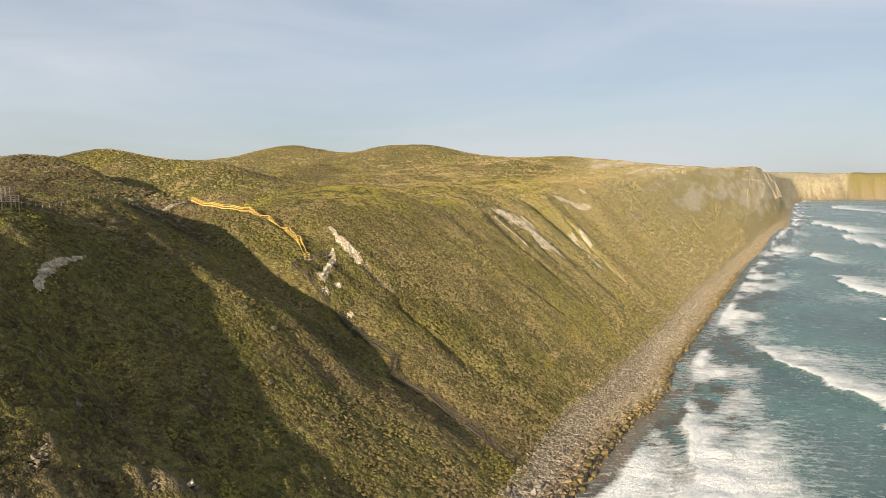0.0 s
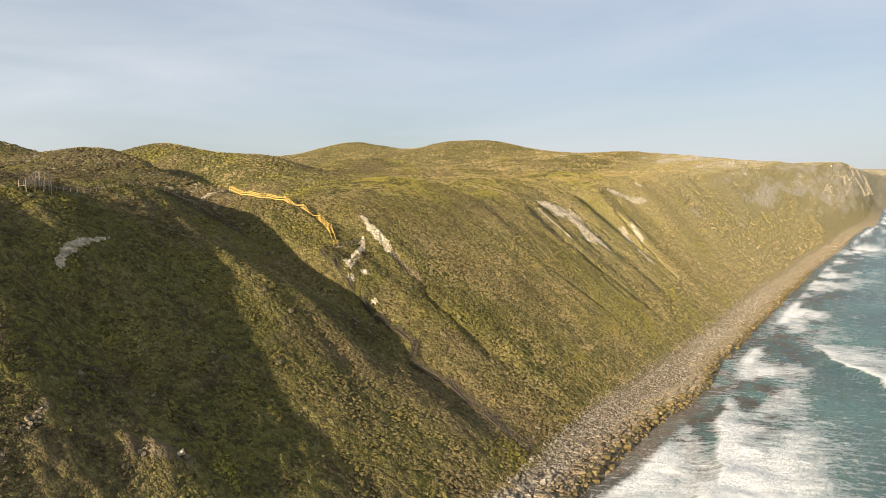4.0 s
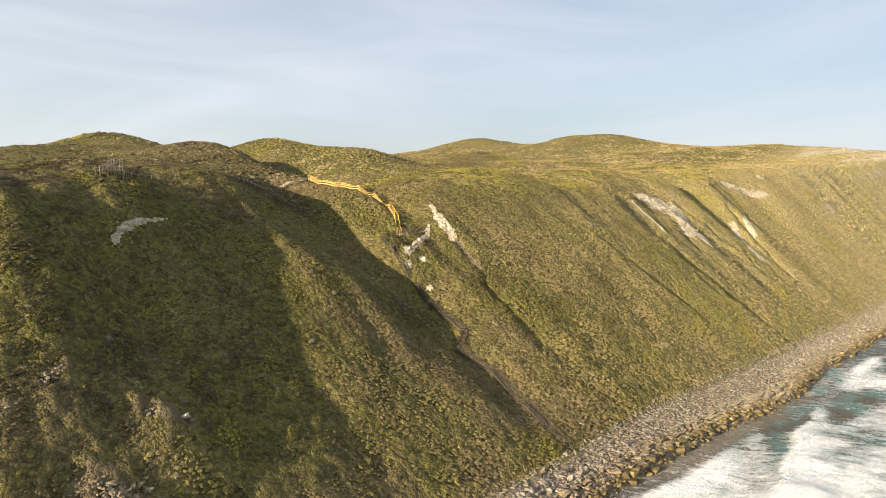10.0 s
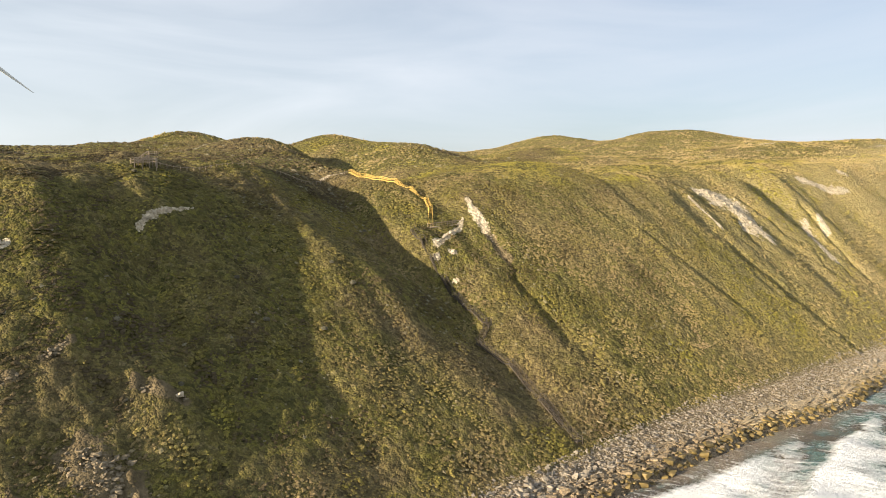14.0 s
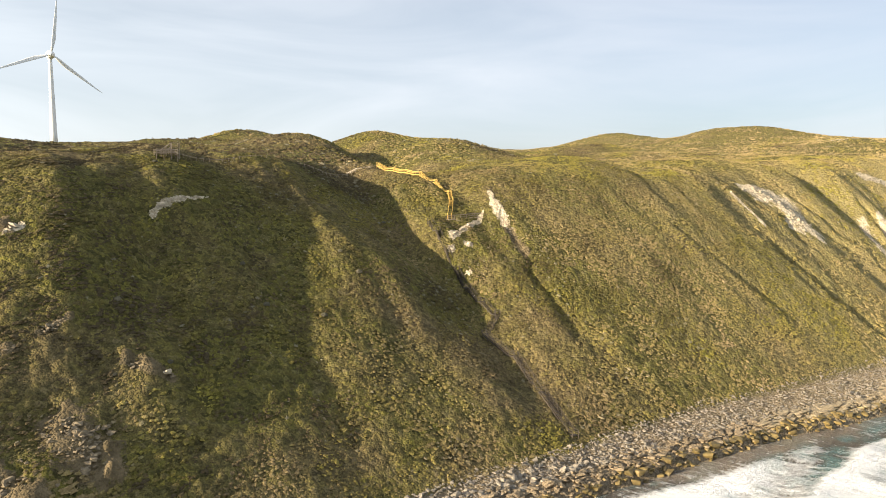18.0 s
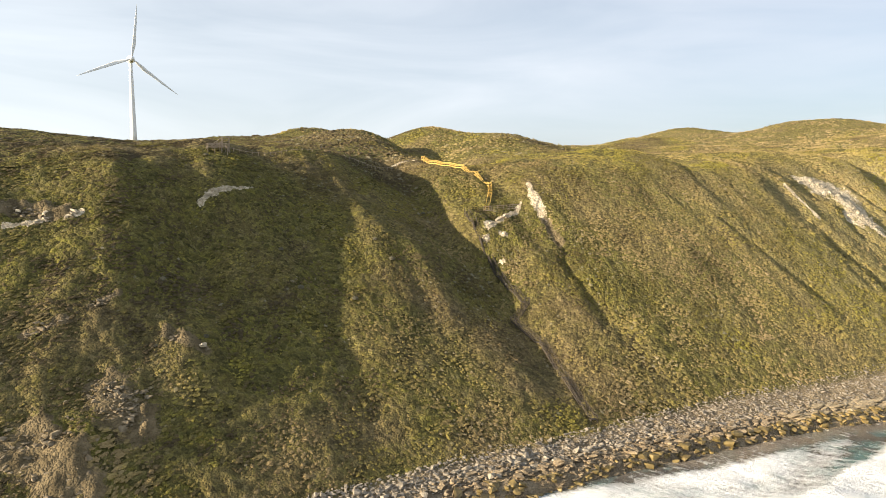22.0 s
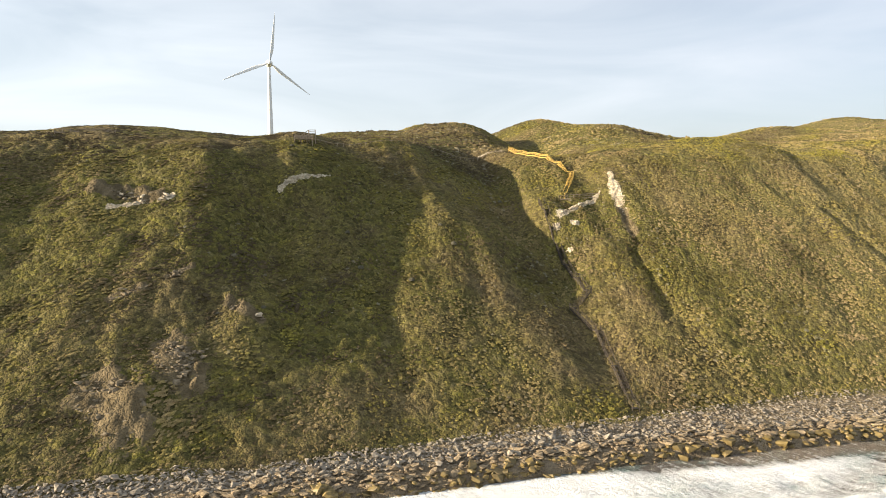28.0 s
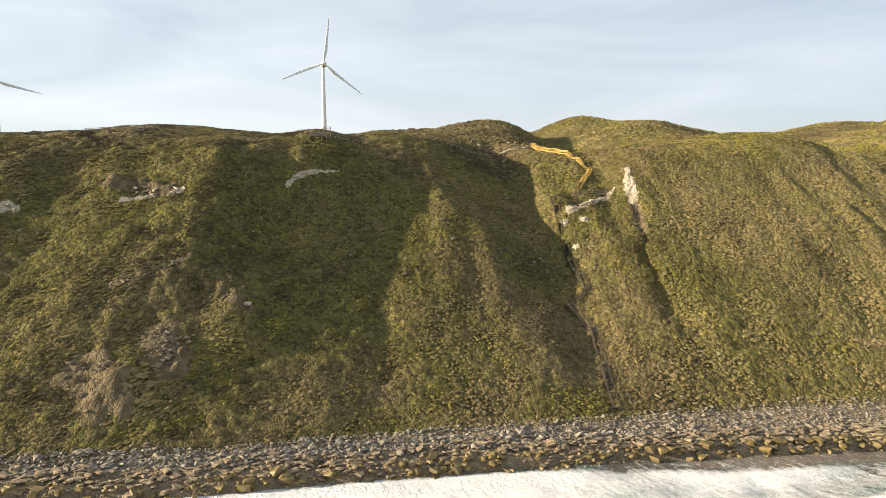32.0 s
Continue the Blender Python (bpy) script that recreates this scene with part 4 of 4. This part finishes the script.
# weathered timber with the gully's shadow put into its near-black base colour
SHADE_TIMBER = simple("shade_dark_weathered_timber", (0.06, 0.05, 0.04), 0.85, 0.3, 3.0, relief=0.4, dist=0.01, each=0.2)
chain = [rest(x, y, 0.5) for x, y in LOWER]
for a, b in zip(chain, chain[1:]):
    flight(a, b, SHADE_TIMBER, "weathered timber stair flight down the gully, coloured dark for its shade", width=1.4, rails=(0.55, 1.05), board=0.1)


def boardwalk(a, b, label, mat=OLD, width=1.6):
    root = new("boardwalk")
    root.location = a
    bpy.context.view_layer.update()
    d = b - a
    side = Vector((-d.y, d.x, 0)).normalized() * (width / 2)
    n = max(3, round(d.length / 0.32))
    for k in range(n):
        p = a.lerp(b, (k + 0.5) / n)
        beam("deck_board", p - side, p + side, 0.26, 0.045, mat, root)
    m = max(2, round(d.length / 2.0))
    for s in (-1, 1):
        beam("bearer", a + side * s * 0.9 - Vector((0, 0, 0.15)), b + side * s * 0.9 - Vector((0, 0, 0.15)), 0.08, 0.22, mat, root)
        for k in range(m + 1):
            p = a.lerp(b, k / m) + side * s
            base = min(float(land(p.x, p.y)) - 0.3, p.z - 0.3)
            beam("post", (p.x, p.y, base), (p.x, p.y, p.z + 1.15), 0.11, 0.11, mat, root)
        for h in (0.55, 1.08):
            beam("handrail" if h > 1 else "rail", a + side * s + Vector((0, 0, h)), b + side * s + Vector((0, 0, h)), 0.06, 0.13, mat, root)
    return tagged(root, label, "boardwalk")


boardwalk(Vector((17.6, 84.6, 47.8)), Vector((30.0, 84.2, 48.4)), "weathered timber boardwalk with railings across the gully")


def lookout(at):
    root = new("lookout_platform")
    root.location = at
    bpy.context.view_layer.update()
    x0, y0, z0 = at
    for k in range(14):
        beam("deck_board", (x0 - 2.6 + k * 0.38, y0 - 1.5, z0), (x0 - 2.6 + k * 0.38, y0 + 1.5, z0), 0.34, 0.05, OLD, root)
    for px in (-2.7, -0.9, 0.9, 2.5):
        for py in (-1.5, 1.5):
            beam("post", (x0 + px, y0 + py, float(land(x0 + px, y0 + py)) - 0.3), (x0 + px, y0 + py, z0 + 1.25), 0.16, 0.16, OLD, root)
    for h in (0.4, 0.8, 1.2):
        for py in (-1.5, 1.5):
            beam("rail", (x0 - 2.7, y0 + py, z0 + h), (x0 + 2.5, y0 + py, z0 + h), 0.06, 0.14, OLD, root)
        beam("rail", (x0 + 2.5, y0 - 1.5, z0 + h), (x0 + 2.5, y0 + 1.5, z0 + h), 0.06, 0.14, OLD, root)
    # steps climbing to a small upper deck
    for s in (0, 1.3):
        beam("stringer", (x0 - 1.0, y0 + 1.6 + s, z0), (x0 + 1.6, y0 + 1.6 + s, z0 + 1.9), 0.08, 0.3, OLD, root)
        beam("handrail", (x0 - 1.0, y0 + 1.6 + s, z0 + 1.1), (x0 + 1.6, y0 + 1.6 + s, z0 + 3.0), 0.07, 0.14, OLD, root)
        for t in (0.0, 0.5, 1.0):
            p = (x0 - 1.0 + 2.6 * t, y0 + 1.6 + s)
            beam("post", (*p, min(float(land(*p)) - 0.3, z0)), (*p, z0 + 1.9 * t + 1.15), 0.14, 0.14, OLD, root)
    for k in range(9):
        t = (k + 0.5) / 9
        beam("tread", (x0 - 1.0 + 2.6 * t, y0 + 1.65, z0 + 1.9 * t), (x0 - 1.0 + 2.6 * t, y0 + 2.85, z0 + 1.9 * t), 0.27, 0.05, OLD, root)
    for k in range(6):
        beam("deck_board", (x0 + 1.75 + k * 0.36, y0 + 1.5, z0 + 1.95), (x0 + 1.75 + k * 0.36, y0 + 3.1, z0 + 1.95), 0.32, 0.05, OLD, root)
    for px in (1.7, 3.6):
        for py in (1.5, 3.1):
            beam("post", (x0 + px, y0 + py, float(land(x0 + px, y0 + py)) - 0.3), (x0 + px, y0 + py, z0 + 3.1), 0.14, 0.14, OLD, root)
    for h in (2.45, 3.0):
        beam("rail", (x0 + 1.7, y0 + 1.5, z0 + h), (x0 + 3.6, y0 + 1.5, z0 + h), 0.06, 0.14, OLD, root)
    return tagged(root, "weathered timber lookout deck with steps and railings on the crest", "lookout platform")


lookout(rest(-58.3, 102.0, 0.9))


def fence(points, label, rails=(0.55, 1.0), gap=1.9):
    root = new("fence")
    root.location = rest(*points[0])
    bpy.context.view_layer.update()
    last = None
    for (ax, ay), (bx, by) in zip(points, points[1:]):
        n = max(1, round(math.hypot(bx - ax, by - ay) / gap))
        for k in range(n + 1):
            p = rest(ax + (bx - ax) * k / n, ay + (by - ay) * k / n)
            if last is not None and (p - last).length < 0.2:
                continue
            beam("post", p - Vector((0, 0, 0.4)), p + Vector((0, 0, rails[-1] + 0.2)), 0.12, 0.12, OLD, root)
            if last is not None:
                for h in rails:
                    beam("rail", last + Vector((0, 0, h)), p + Vector((0, 0, h)), 0.05, 0.12, OLD, root)
            last = p
    return tagged(root, label, "fence", "fences on the crest")


fence(((-126, 101), (-119, 105.5), (-112, 109.5)), "weathered timber post and rail fence on the crest", (0.35, 0.7, 1.05))
fence(((-55, 106), (-42, 109), (-28, 113)), "low post and rail fence along the crest path", (0.7,))
fence(((-16, 117), (2, 125), (15, 129)), "low post and rail fence along the path to the stairs", (0.7,))


# ---- single rocks and pale bushes that stand out of the heath ----
for x, y, size in ((17.5, 73.7, 1.0), (12.0, 73.7, 0.8), (13.0, 66.6, 0.6), (10.3, 60.4, 0.6), (-99.3, 70.0, 1.0), (-97.0, 70.4, 0.8), (-93.4, 69.2, 0.9), (-104.0, 70.6, 0.7), (-63.6, 81.4, 0.8), (-72.0, 37.6, 1.0)):
    ob = new("rock", chalks[int(size * 10) % len(chalks)])
    ob.matrix_world = pose(x, y, float(land(x, y)) + 0.15 * size, 8, -6, x * 37 % 360) @ Matrix.Scale(size, 4)
    tagged(ob, "pale cream limestone rock half sunk in the heath", "rock", "limestone rocks on the slope")
PALE_BUSH = simple("silver_grey_leaves", (0.135, 0.124, 0.085), 0.9, 0.5, 5.0, relief=0.8, dist=0.15, each=0.2)


def pale_bush(x, y, size, seed):
    """A rounded silvery bush, dense with small leaf sprays."""
    rng = np.random.default_rng(seed)
    bm = bmesh.new()
    bmesh.ops.create_icosphere(bm, subdivisions=3, radius=0.85)
    for v in bm.verts:
        p = v.co
        r = 1 + 0.35 * noise.noise(p * 2.2 + Vector((seed, 0, 0))) + 0.15 * noise.noise(p * 6)
        v.co = Vector((p.x * r, p.y * r, max(p.z, -0.3) * r * 0.75))
    for k in range(260):
        az, up = rng.uniform(0, 2 * math.pi), math.asin(rng.uniform(0, 1))
        out = Vector((math.cos(az) * math.cos(up), math.sin(az) * math.cos(up), math.sin(up)))
        foot = Vector((out.x * 0.8, out.y * 0.8, out.z * 0.6)) * rng.uniform(0.85, 1.2)
        tip = foot + (out + Vector(rng.normal(0, 0.5, 3))).normalized() * rng.uniform(0.1, 0.25)
        across = out.cross(Vector(rng.normal(0, 1, 3))).normalized() * rng.uniform(0.04, 0.09)
        bm.faces.new([bm.verts.new(p) for p in (foot - across, foot + across, tip)])
    ob = part("shrub", bm, PALE_BUSH)
    ob.matrix_world = pose(x, y, float(land(x, y)) + 0.1, 0, 0, seed * 50) @ Matrix.Scale(size, 4)
    return tagged(ob, "pale silver-grey rounded bush among olive heath", "shrub", "pale bushes on the slope")


for k, (x, y, size) in enumerate(((-47.6, 56.4, 1.6), (-35.4, 53.6, 1.5), (-21.7, 63.8, 1.7), (-24.0, 70.0, 1.3), (-49.5, 67.0, 1.3), (-71.0, 40.0, 1.2), (-10.0, 90.0, 1.2), (2.0, 96.0, 1.3), (26.5, 64.0, 1.2), (-62.0, 97.0, 1.3))):
    pale_bush(x, y, size * 0.55, k + 1)
